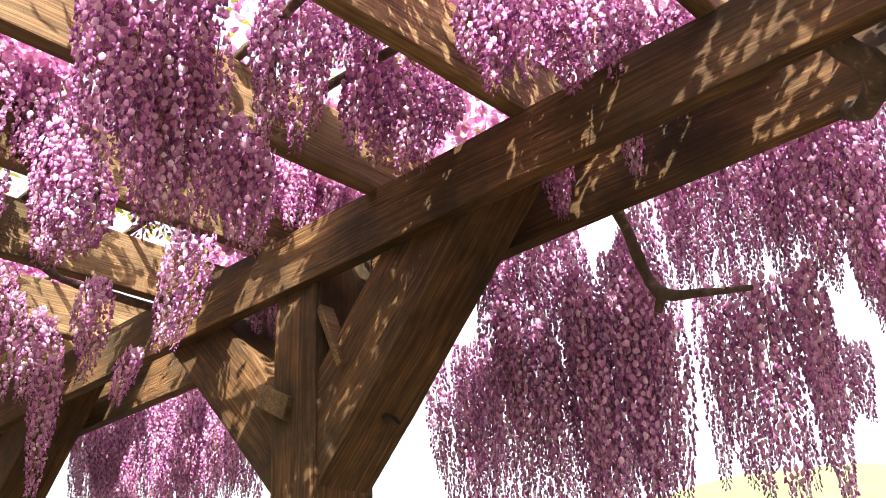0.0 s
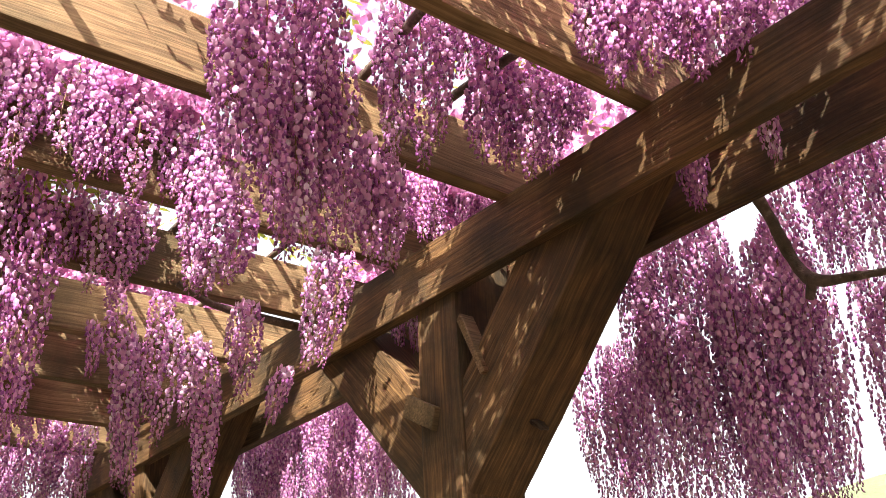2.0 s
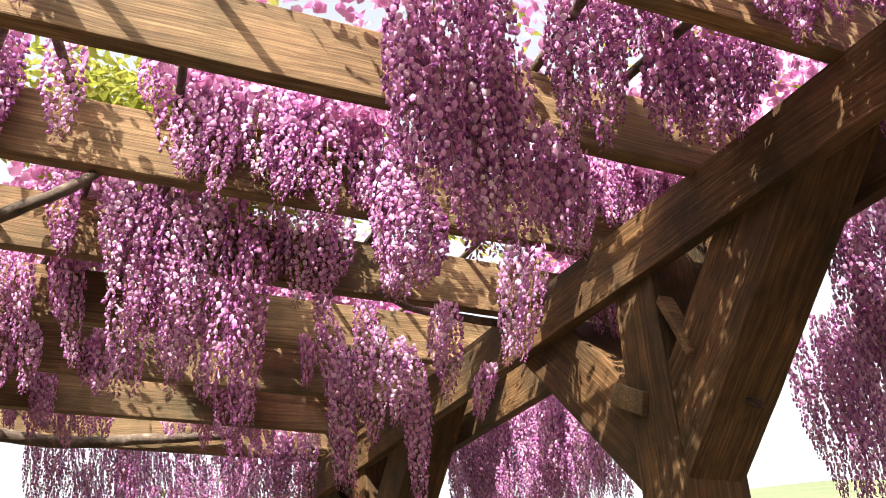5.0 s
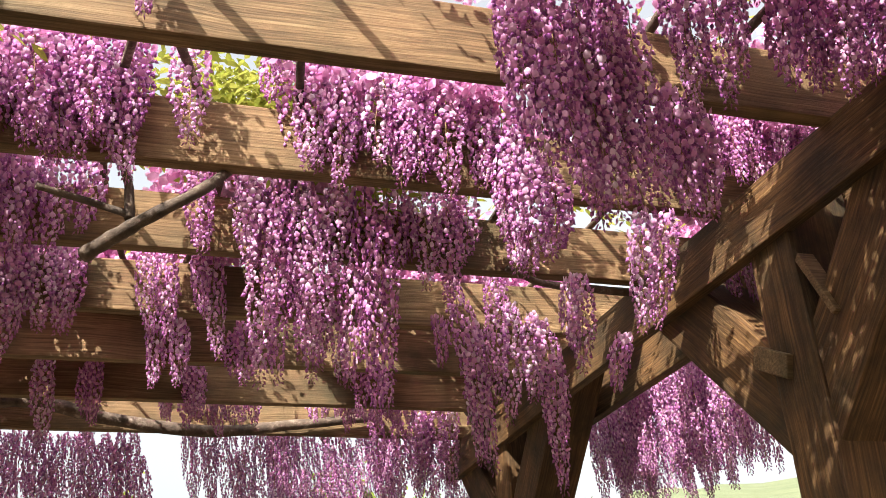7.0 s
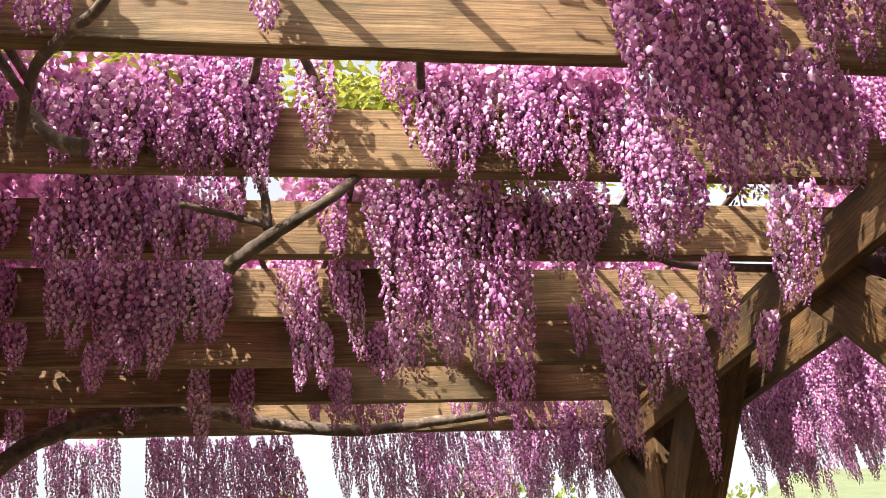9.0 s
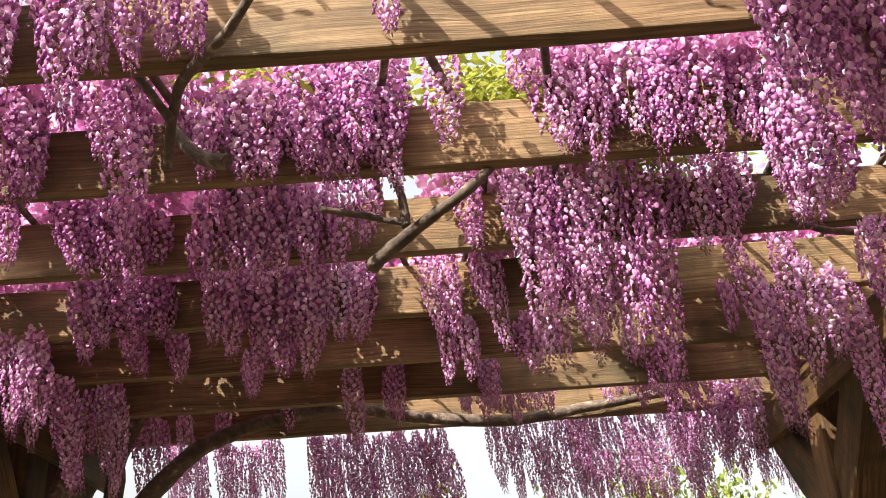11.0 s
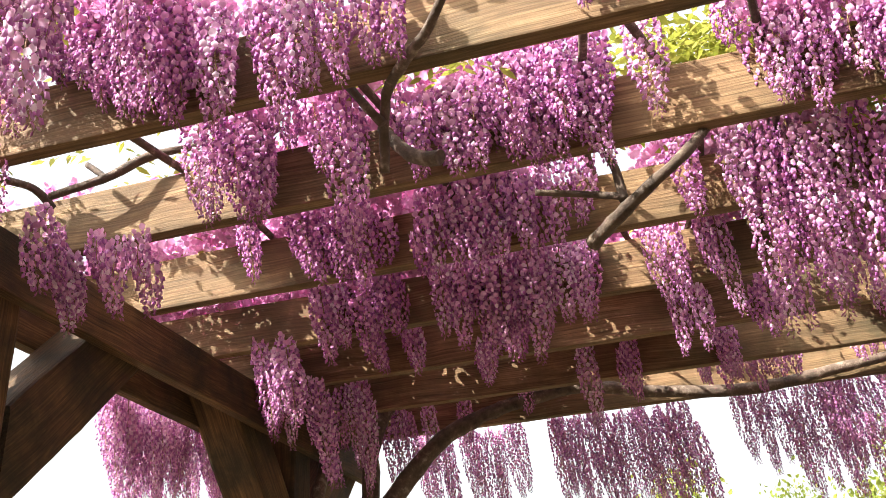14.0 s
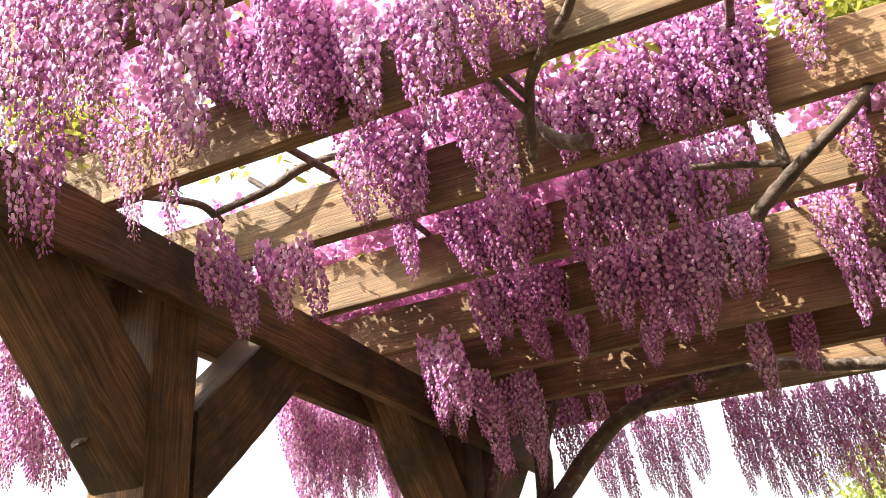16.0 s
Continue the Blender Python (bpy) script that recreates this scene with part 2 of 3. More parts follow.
def set_pergola():
    root = tagged(new("pergola"), "weathered brown timber pergola with paired beams, braced posts and rafters", "pergola")
    seed = 1
    for name, x in (("inner_beam", 1.40), ("outer_beam", 1.64), ("inner_beam", -1.625), ("outer_beam", -1.835)):
        b = part(name, plank(Y1 - Y0, BEAM_TOP - BEAM_LOW, 0.04, seed, 0.004), POST_WOOD, root)
        mid = (Y0 + Y1) / 2
        b.matrix_basis = pose(x - 0.0097 * mid, mid, (BEAM_LOW + BEAM_TOP) / 2, 0, 0, 90 + 0.55)
        seed += 1
    for i in range(-6, 7):
        y = FIRST + PITCH * i
        b = part("rafter", plank(3.86, RAFTER_TOP - RAFTER_LOW, 0.042, seed, 0.004), WOOD, root)
        b.matrix_basis = pose(-0.1, y, (RAFTER_LOW + RAFTER_TOP) / 2, 0.6 * math.sin(i * 2.1), 0, -0.55)
        seed += 1
    for x, ys, feet in ((1.50, (-0.45, 1.77, 3.72), (0.0, 0.0)), (-1.74, (-0.42, 1.81, 3.68), (0.02, 0.055))):
        for y in ys:
            x1 = x - 0.0097 * y
            post = part("post", plank(2.635, 0.19, 0.165, seed, 0.012, 0.004), POST_WOOD, root)
            post.matrix_basis = pose(x1, y, 2.635 / 2, 0, -90, 0)
            seed += 1
            for s in (-1, 1):
                brace = part("brace", knee(seed, 0.17), POST_WOOD, root)
                brace.matrix_basis = Matrix.Translation((x1, y + feet[s > 0], 0)) @ pose(0, 0, 0, 0, 0, 90 if s > 0 else -90) @ pose(0, 0, KNEE_Z, 0, -45, 0)
                seed += 1
    for place in ((1.495, 1.545, 2.125), (-1.769, 1.62, 2.11)):
        knot = part("knot", knot_hole(), KNOT, root, "dark split knot in the brace")
        knot.matrix_basis = Matrix.Translation(place) @ pose(0, 0, 0, 45, 0, 0)
    for name, outline, x0, x1, lab in (
            ("cleat", ((1.785, 2.15), (1.768, 2.205), (1.885, 2.268), (1.905, 2.215)), 1.372, 1.43, "pale sawn cleat between the post and its brace"),
            ("batten", ((1.59, 2.245), (1.607, 2.24), (1.685, 2.405), (1.67, 2.42)), 1.385, 1.43, "thin pale batten beside the post")):
        bm = bmesh.new()
        a = [bm.verts.new((x0, y, z)) for y, z in outline]
        b = [bm.verts.new((x1, y, z)) for y, z in outline]
        bm.faces.new(a)
        bm.faces.new(b[::-1])
        for k in range(4):
            bm.faces.new((a[k], b[k], b[(k + 1) % 4], a[(k + 1) % 4]))
        bmesh.ops.recalc_face_normals(bm, faces=bm.faces)
        bmesh.ops.bevel(bm, geom=bm.edges[:], offset=0.002, segments=1, affect="EDGES")
        part(name, bm, WOOD, root, lab)
    return root


set_pergola()


# ---- unseen hedge, added to block low sky light behind and beside ----
def hedge(x0, y0, x1, y1):
    length = math.hypot(x1 - x0, y1 - y0)
    bm = bmesh.new()
    bmesh.ops.create_grid(bm, x_segments=40, y_segments=12, size=0.5)
    for v in bm.verts:
        u, w = v.co.x * length, (v.co.y + 0.5) * 1.8
        v.co = Vector((u, 0.12 * noise.noise(Vector((u * 2, w * 2, x0))) + 0.06 * noise.noise(Vector((u * 7, w * 7, y0))), w))
    ext = bmesh.ops.extrude_face_region(bm, geom=bm.faces[:])
    for v in ext["geom"]:
        if isinstance(v, bmesh.types.BMVert):
            v.co.y -= 0.7
    bmesh.ops.recalc_face_normals(bm, faces=bm.faces)
    ob = part("hedge", bm, SCREEN_HEDGE)
    ob.matrix_basis = pose((x0 + x1) / 2, (y0 + y1) / 2, 0, 0, 0, math.degrees(math.atan2(y1 - y0, x1 - x0)))
    tagged(ob, "unseen dark green hedge added to block low sky light", "hedge", kind="structure")


SCREEN_HEDGE = rough_stuff("light_screen_leaves", [(0.3, (0.015, 0.025, 0.008)), (0.7, (0.06, 0.085, 0.02))], 14.0, 1.0, 0.8, 0.05)
# three unseen runs, placed only to shape the fill and ground light
hedge(-5.5, -4.6, 5.5, -4.6)
hedge(-5.5, 2.8, -5.5, -4.4)
hedge(5.5, -4.4, 5.5, 0.9)


# ---- trees beyond ----
def tree(x, y, height, spread, leaves, seed, mat, label):
    rng = np.random.default_rng(seed)
    z0 = ground_height(x, y)
    base = Vector((x, y, z0))
    root = tagged(new("tree"), label, "tree")
    root.location = base
    top = Vector((rng.normal(0, 0.15), rng.normal(0, 0.15), height * 0.72))
    part("trunk", tube([(0, 0, -0.1), tuple(top * 0.35 + Vector((0.08, 0, 0))), tuple(top * 0.7), tuple(top)], (0.028 * height, 0.022 * height, 0.014 * height, 0.006 * height), seed=seed), TREE_BARK, root)
    ends = []
    for i in range(11):
        start = top * rng.uniform(0.3, 0.95)
        ang = i * 2.4 + rng.normal(0, 0.3)
        out = Vector((math.cos(ang), math.sin(ang), rng.uniform(0.3, 1.0))) * spread * rng.uniform(0.5, 0.95)
        end = start + out
        end.z = min(end.z, height * 0.97)
        part("limb", tube([tuple(start), tuple(start + out * 0.5 + Vector((0, 0, -0.05 * spread))), tuple(end)], (0.009 * height, 0.006 * height, 0.002 * height), rings=5, steps=4, seed=i), TREE_BARK, root)
        ends += [start + out * u for u in (0.45, 0.7, 0.9, 1.05)]
    shape = np.array([(0, 0, 0), (0.35, 0.3, 0.05), (0.75, 0.2, 0.03), (1, 0, -0.1), (0.75, -0.2, 0.03), (0.35, -0.3, 0.05)])
    V, F = [], []
    for i in range(leaves):
        c = ends[int(rng.integers(len(ends)))]
        at = np.array(c) + rng.normal(0, 0.16 * spread, 3)
        m = np.array(Euler(tuple(rng.uniform(-3, 3, 3))).to_matrix())
        V.append(shape * rng.uniform(0.05, 0.10) * max(1.0, spread * 1.2 - 0.6) @ m.T + at)
        F.append(tuple(range(6 * i, 6 * i + 6)))
    me = bpy.data.meshes.new("crown")
    me.from_pydata([tuple(v) for v in np.concatenate(V)], [], F)
    me.materials.append(mat)
    new("crown", me).parent = root


for i, (x, y, height, spread, leaves) in enumerate((
        (1.2, 11.5, 4.0, 1.2, 4600), (2.6, 12.0, 4.3, 1.3, 5200), (4.2, 11.5, 4.1, 1.3, 5200), (3.4, 14.5, 4.6, 1.5, 4800),
        (-0.9, 13.0, 4.2, 1.1, 4000), (0.1, 15.0, 4.5, 1.3, 4400))):
    tree(x, y, height, spread, leaves, 40 + i, TREE_LEAF, "sunlit yellow-green young tree beyond the pergola")

# ---- wisteria racemes ----
def floret(open_):
    """Verts, faces and slots of one pea flower that points to +x: a folded upright banner, two drooping wings with the keel."""
    w = 0.5 + 0.5 * open_
    v = [(-0.02, 0, 0.02), (0.07, 0.42 * w, 0.30), (-0.02, 0.45 * w, 0.62), (-0.10, 0.0, 0.88), (-0.02, -0.45 * w, 0.62), (0.07, -0.42 * w, 0.30), (0.24, 0.0, 0.48),
         (0.02, 0.0, 0.08), (0.44, 0.33 * w, 0.08), (0.88, 0.0, -0.12), (0.44, -0.33 * w, 0.08), (0.42, 0.0, -0.32), (0.49, 0.0, 0.27)]
    f = [(0, 1, 6), (1, 2, 6), (2, 3, 6), (3, 4, 6), (4, 5, 6), (5, 0, 6),
         (7, 8, 12), (8, 9, 12), (9, 10, 12), (10, 7, 12), (7, 11, 8), (8, 11, 9), (9, 11, 10), (10, 11, 7)]
    return np.array(v), f, [0] * 6 + [1] * 8


def bud():
    v = [(0, 0, 0), (0.45, 0.2, 0.0), (0.45, 0, 0.22), (0.45, -0.2, 0.0), (0.45, 0, -0.2), (0.95, 0, -0.05)]
    f = [(0, 2, 1), (0, 3, 2), (0, 4, 3), (0, 1, 4), (1, 2, 5), (2, 3, 5), (3, 4, 5), (4, 1, 5)]
    return np.array(v), f, [2] * 8


def raceme_arrays(length, rng, full=1.0):
    """A hanging raceme whose root is at the origin and whose tip lies length below: flowers and stalk apart."""
    n = int(400 * length * full + 22)
    bend = rng.normal(0, 0.012, 2)
    V, F, S, SV, SF = [], [], [], [], []

    def axis(u):
        return np.array([bend[0] * math.sin(u * 2.6), bend[1] * math.sin(u * 3.1), -u * length])

    base = 0
    for i in range(n):
        u = 0.02 + 0.98 * ((i + rng.uniform(-0.3, 0.3)) / n)
        ang = i * 2.39996 + rng.normal(0, 0.14)
        age = 1.0 - u
        taper = min(1.0, 0.2 + 1.9 * age) * min(1.0, 0.35 + u * 3.5)
        if u > 0.94 or rng.random() < 0.05:
            v, f, s = bud()
            size = 0.0135
        else:
            v, f, s = floret(min(1.0, 0.45 + age * 1.1) * rng.uniform(0.8, 1.0))
            size = (0.0158 + 0.0062 * min(1.0, age * 1.8)) * rng.uniform(0.78, 1.15)
        reach = 0.036 * taper * rng.uniform(0.74, 1.14) * (0.8 + 0.4 * min(1, length / 0.45))
        out = np.array([math.cos(ang), math.sin(ang), 0.0])
        root = axis(max(0, u - 0.012 / length))
        at = axis(u) + out * reach
        m = Matrix.Rotation(ang, 3, "Z") @ Matrix.Rotation(rng.normal(0.66, 0.22), 3, "Y") @ Matrix.Rotation(rng.normal(0, 0.3), 3, "X") @ Matrix.Rotation(rng.normal(0, 0.2), 3, "Z")
        V.append(v * size @ np.array(m).T + at)
        F += [tuple(k + base for k in t) for t in f]
        S += s
        base += len(v)
        if i % 2 == 0:
            side = np.array([-math.sin(ang), math.cos(ang), 0.0]) * 0.0007
            b0 = len(SV)
            SV += [root - side, root + side, at + side, at - side]
            SF.append((b0, b0 + 1, b0 + 2, b0 + 3))
    b0, k = len(SV), 4
    for j in range(11):
        p = axis(j / 10)
        r = 0.0022 * (1.15 - 0.8 * j / 10)
        for q in range(k):
            SV.append(p + np.array([math.cos(q * 1.5708) * r, math.sin(q * 1.5708) * r, 0]))
    for j in range(10):
        for q in range(k):
            SF.append((b0 + j * k + q, b0 + j * k + (q + 1) % k, b0 + (j + 1) * k + (q + 1) % k, b0 + (j + 1) * k + q))
    return np.concatenate(V), F, S, np.array(SV), SF


def data_mesh(name, verts, faces, mats, slots=None):
    me = bpy.data.meshes.new(name)
    me.from_pydata([tuple(v) for v in verts], [], faces)
    for m in mats:
        me.materials.append(m)
    if slots is not None:
        me.polygons.foreach_set("material_index", slots)
    me.polygons.foreach_set("use_smooth", [True] * len(me.polygons))
    me.update()
    return me


LENGTHS = (0.14, 0.2, 0.26, 0.32, 0.38, 0.44, 0.5, 0.58)
FLOWERS = [PETAL, KEEL, BUD]
KINDS = []
for li, length in enumerate(LENGTHS):
    for var in range(2):
        arrays = raceme_arrays(length, np.random.default_rng(100 + li * 7 + var), 1.0 if var == 0 else 0.8)
        KINDS.append((length, arrays, data_mesh("raceme_flowers", arrays[0], arrays[1], FLOWERS, arrays[2]), data_mesh("raceme_stalk", arrays[3], arrays[4], [STALK])))

LEAN = (0.12, 0.07)


def hang(rng, root, length, tilt=0.03):
    """The pose of a raceme that hangs from root, swayed the way all of them are."""
    lx, ly = LEAN[0] + rng.normal(0, tilt), LEAN[1] + rng.normal(0, tilt)
    down = Vector((lx, ly, -1)).normalized()
    turn = Vector((0, 0, -1)).rotation_difference(down).to_matrix().to_4x4()
    s = rng.uniform(0.92, 1.1)
    return Matrix.Translation(root) @ turn @ pose(0, 0, 0, 0, 0, rng.uniform(0, 360)) @ Matrix.Diagonal((s * 0.66, s * 0.66, s * 1.04, 1))


def choose(rng, length):
    near = sorted(range(len(KINDS)), key=lambda k: abs(KINDS[k][0] - length))[:2]
    return KINDS[near[int(rng.integers(2))]]


def roots(rng, row, along_y):
    """Where the racemes of one bunch hang, and how long they are."""
    x, y, top, height, width, count = row
    lx, ly = (0.07, width / 2) if along_y else (width / 2, 0.07)
    count = int(count * 1.6)
    for i in range(count):
        u = -1 + 2 * (i + 0.5 + rng.uniform(-0.4, 0.4)) / count
        w = rng.uniform(-1, 1)
        a, b = (w, u) if along_y else (u, w)
        edge = 1 - 0.12 * u * u
        reach = height * edge * rng.uniform(0.72, 1.1)
        length = min(reach, rng.uniform(0.34, 0.62))
        z = top - (reach - length) * (1.0 if i % 2 else rng.uniform(0, 1))
        px = x + a * max(lx - 0.02, 0.0) - LEAN[0] * height * 0.5
        py = y + b * max(ly - 0.02, 0.0) - LEAN[1] * height * 0.5
        yield Vector((px, py, z)), max(0.12, length)


def bunches(rows, seed, along_y, single, label, group, kind_name="wisteria_blossom"):
    """Hanging bunches: the outer racemes as things, the rest joined."""
    rng = np.random.default_rng(seed)
    V, F, S, SV, SF, n, sn = [], [], [], [], [], 0, 0
    for row in rows:
        for i, (root, length) in enumerate(roots(rng, row, along_y)):
            kind, arrays, flowers, stalk = choose(rng, length)
            m = hang(rng, root, length)
            if i < single:
                ob = new("wisteria_raceme", flowers)
                ob.matrix_basis = m
                tagged(ob, label, "flower", group)
                st = new("stem", stalk)
                st.parent = ob
            else:
                a = np.array(m)
                V.append(arrays[0] @ a[:3, :3].T + a[:3, 3])
                F.append(np.array(arrays[1], dtype=object))
                S += arrays[2]
                F[-1] = [tuple(k + n for k in t) for t in arrays[1]]
                n += len(arrays[0])
                SV.append(arrays[3] @ a[:3, :3].T + a[:3, 3])
                SF += [tuple(k + sn for k in t) for t in arrays[4]]
                sn += len(arrays[3])
    if V:
        ob = new(kind_name, data_mesh(kind_name, np.concatenate(V), [t for f in F for t in f], FLOWERS, S))
        tagged(ob, "dense hanging mass of lilac-pink wisteria blossom", "flowers", kind="stuff")
        st = new("stems", data_mesh("stems", np.concatenate(SV), SF, [STALK]))
        st.parent = ob


def singles(rows, seed, label, more, slim):
    """Racemes one by one (x, y, top, drop, sway), each a thing; about `more` shorter ones behind each are joined."""
    rng = np.random.default_rng(seed)
    behind = []
    for x, y, top, drop, sway in rows:
        top, drop = top + 0.04, drop + 0.04
        kind, arrays, flowers, stalk = choose(rng, drop)
        ob = new("wisteria_raceme", flowers)
        ob.matrix_basis = hung(rng, Vector((x, y, top)), drop / kind, sway, slim * min(1.0, 0.6 + 1.6 * drop))
        tagged(ob, label, "flower", GROUP)
        new("stem", stalk).parent = ob
        for i in range(int(more + rng.random())):
            length = max(0.13, drop * rng.uniform(0.55, 0.95))
            at = Vector((x + rng.normal(0, 0.025), y + rng.uniform(0.02, 0.06), top - rng.uniform(0, 0.5) * (drop - length)))
            kind, arrays, flowers, stalk = choose(rng, length)
            behind.append((arrays, hung(rng, at, length / kind, sway, slim * min(1.0, 0.6 + 1.6 * length))))
    return behind


def hung(rng, root, stretch, sway, slim):
    down = Vector((sway + rng.normal(0, 0.015), 0.03 + rng.normal(0, 0.03), -1)).normalized()
    turn = Vector((0, 0, -1)).rotation_difference(down).to_matrix().to_4x4()
    w = slim * rng.uniform(0.88, 1.12)
    return Matrix.Translation(root) @ turn @ pose(0, 0, 0, 0, 0, rng.uniform(0, 360)) @ Matrix.Diagonal((w, w, stretch, 1))


def joined(items, label):
    V, F, S, SV, SF, n, sn = [], [], [], [], [], 0, 0
    for arrays, m in items:
        a = np.array(m)
        V.append(arrays[0] @ a[:3, :3].T + a[:3, 3])
        F += [tuple(k + n for k in t) for t in arrays[1]]
        S += arrays[2]
        n += len(arrays[0])
        SV.append(arrays[3] @ a[:3, :3].T + a[:3, 3])
        SF += [tuple(k + sn for k in t) for t in arrays[4]]
        sn += len(arrays[3])
    ob = new("wisteria_blossom", data_mesh("wisteria_blossom", np.concatenate(V), F, FLOWERS, S))
    tagged(ob, label, "flowers", kind="stuff")
    new("stems", data_mesh("stems", np.concatenate(SV), SF, [STALK])).parent = ob


GROUP = "wisteria racemes under the pergola"
# rows: x, y, top, drop, sway
SUNLIT_BAY = [
    (-0.37, 1.83, 2.87, 0.27, 0.14), (-0.31, 1.83, 2.88, 0.31, 0.15), (-0.26, 1.83, 2.88, 0.31, 0.13), (-0.2, 1.83, 2.88, 0.29, 0.13),
    (-0.15, 1.83, 2.87, 0.33, 0.1), (-0.12, 1.83, 2.88, 0.22, 0.04), (-0.33, 1.79, 2.84, 0.24, 0.12), (-0.22, 1.79, 2.85, 0.26, 0.13),
    (-0.01, 1.83, 2.9, 0.26, 0.07), (0.2, 1.83, 2.9, 0.07, 0.03), (0.27, 1.83, 2.89, 0.27, -0.02), (0.31, 1.86, 2.91, 0.28, -0.02),
    (0.35, 1.83, 2.86, 0.28, 0.01), (0.46, 1.83, 2.87, 0.23, -0.06), (0.51, 1.83, 2.88, 0.28, -0.06), (0.55, 1.83, 2.9, 0.29, -0.02),
    (0.61, 1.83, 2.9, 0.33, -0.03),
]
BAY_RIGHT = [
    (0.7, 1.83, 2.88, 0.26, -0.02), (0.75, 1.83, 2.9, 0.42, -0.05), (0.77, 1.83, 2.75, 0.36, -0.06), (0.81, 1.83, 2.68, 0.29, -0.08),
    (0.86, 1.86, 2.65, 0.21, -0.09), (0.17, 2.28, 2.81, 0.24, 0.07), (0.2, 2.28, 2.81, 0.56, 0.05), (0.25, 2.28, 2.8, 0.55, 0.03),
    (0.31, 2.28, 2.83, 0.57, 0.04), (0.37, 2.28, 2.71, 0.41, 0.01), (0.42, 2.28, 2.82, 0.3, 0.04), (0.49, 2.28, 2.83, 0.67, 0.02),
    (0.54, 2.28, 2.72, 0.54, -0.01), (0.46, 2.31, 2.56, 0.3, 0.01), (0.59, 2.28, 2.82, 0.22, 0.0), (0.65, 2.28, 2.83, 0.29, -0.01),
    (0.72, 2.28, 2.83, 0.32, -0.02), (0.78, 2.28, 2.84, 0.21, -0.03), (0.04, 2.28, 2.82, 0.22, 0.08),
]
BAY_FAR = [
    (0.11, 2.73, 2.81, 0.34, 0.11), (0.07, 2.73, 2.8, 0.19, 0.12), (-0.09, 2.73, 2.79, 0.26, 0.12), (-0.03, 2.73, 2.77, 0.25, 0.08),
    (0.82, 2.73, 2.61, 0.13, 0.06), (0.88, 2.73, 2.74, 0.61, 0.13), (0.94, 2.73, 2.6, 0.43, 0.04), (1.04, 2.73, 2.79, 0.42, -0.05),
    (1.08, 2.73, 2.67, 0.37, -0.07), (1.16, 2.67, 2.59, 0.44, 0.01), (1.2, 2.67, 2.49, 0.42, 0.0), (1.13, 2.67, 2.61, 0.25, -0.03),
    (1.13, 2.29, 2.58, 0.26, -0.08), (1.1, 2.29, 2.57, 0.19, 0.01), (1.14, 1.92, 2.6, 0.3, -0.12), (1.22, 1.92, 2.63, 0.33, -0.27),
    (1.25, 2.29, 2.4, 0.13, -0.26), (0.49, 2.73, 2.63, 0.22, 0.08),
]
BAY_END = [
    (1.12, 4.05, 2.75, 0.37, -0.01), (1.2, 4.05, 2.73, 0.37, -0.06), (1.28, 4.05, 2.74, 0.36, -0.03), (1.01, 4.05, 2.65, 0.29, 0.0),
    (0.91, 4.05, 2.7, 0.29, 0.01), (-0.44, 3.62, 2.74, 0.3, 0.1), (-0.26, 3.62, 2.74, 0.23, 0.07), (0.03, 3.18, 2.72, 0.19, 0.01),
    (-0.06, 3.18, 2.71, 0.19, 0.04), (0.24, 3.18, 2.73, 0.19, 0.04), (0.11, 3.62, 2.74, 0.2, 0.1), (0.74, 3.62, 2.78, 0.21, 0.04),
]
NEAR_RAFTER = [
    (-0.72, 1.38, 2.77, 0.3, 0.12), (-0.68, 1.38, 2.77, 0.21, 0.11), (-0.75, 1.38, 2.77, 0.18, 0.13), (-0.63, 1.38, 2.76, 0.19, 0.11),
    (-0.59, 1.38, 2.76, 0.2, 0.11), (-0.5, 1.38, 2.75, 0.15, 0.05), (-0.45, 1.38, 2.75, 0.16, 0.06), (-0.1, 1.38, 2.73, 0.11, 0.07),
    (-1.04, 1.83, 2.94, 0.35, 0.17), (-0.99, 1.83, 2.9, 0.3, 0.16), (-0.9, 1.83, 2.89, 0.13, 0.14), (-0.83, 1.83, 2.88, 0.21, 0.15),
    (-0.76, 1.83, 2.9, 0.24, 0.1), (-0.73, 1.79, 2.85, 0.46, 0.06), (-0.72, 1.83, 2.87, 0.41, 0.09), (-0.6, 1.83, 2.9, 0.17, 0.1),
    (-0.59, 1.83, 2.74, 0.15, 0.14),
]
VIOLET_BAY = [
    (-0.52, 1.83, 2.8, 0.19, -0.01), (-0.47, 1.83, 2.81, 0.21, 0.05), (-0.41, 1.83, 2.8, 0.21, 0.03), (-1.09, 2.28, 2.83, 0.22, 0.24),
    (-1.03, 2.28, 2.83, 0.24, 0.12), (-0.95, 2.28, 2.79, 0.21, 0.07), (-0.88, 2.28, 2.8, 0.27, 0.06), (-0.66, 2.28, 2.85, 0.31, 0.09),
    (-0.6, 2.28, 2.85, 0.28, 0.05), (-0.54, 2.28, 2.84, 0.31, 0.03), (-0.46, 2.28, 2.83, 0.28, 0.02), (-0.4, 2.28, 2.81, 0.25, 0.04),
    (-0.32, 2.28, 2.81, 0.24, 0.0), (-0.24, 2.28, 2.87, 0.24, -0.02), (-0.68, 2.28, 2.69, 0.13, 0.02), (-0.5, 2.28, 2.71, 0.14, -0.02),
]
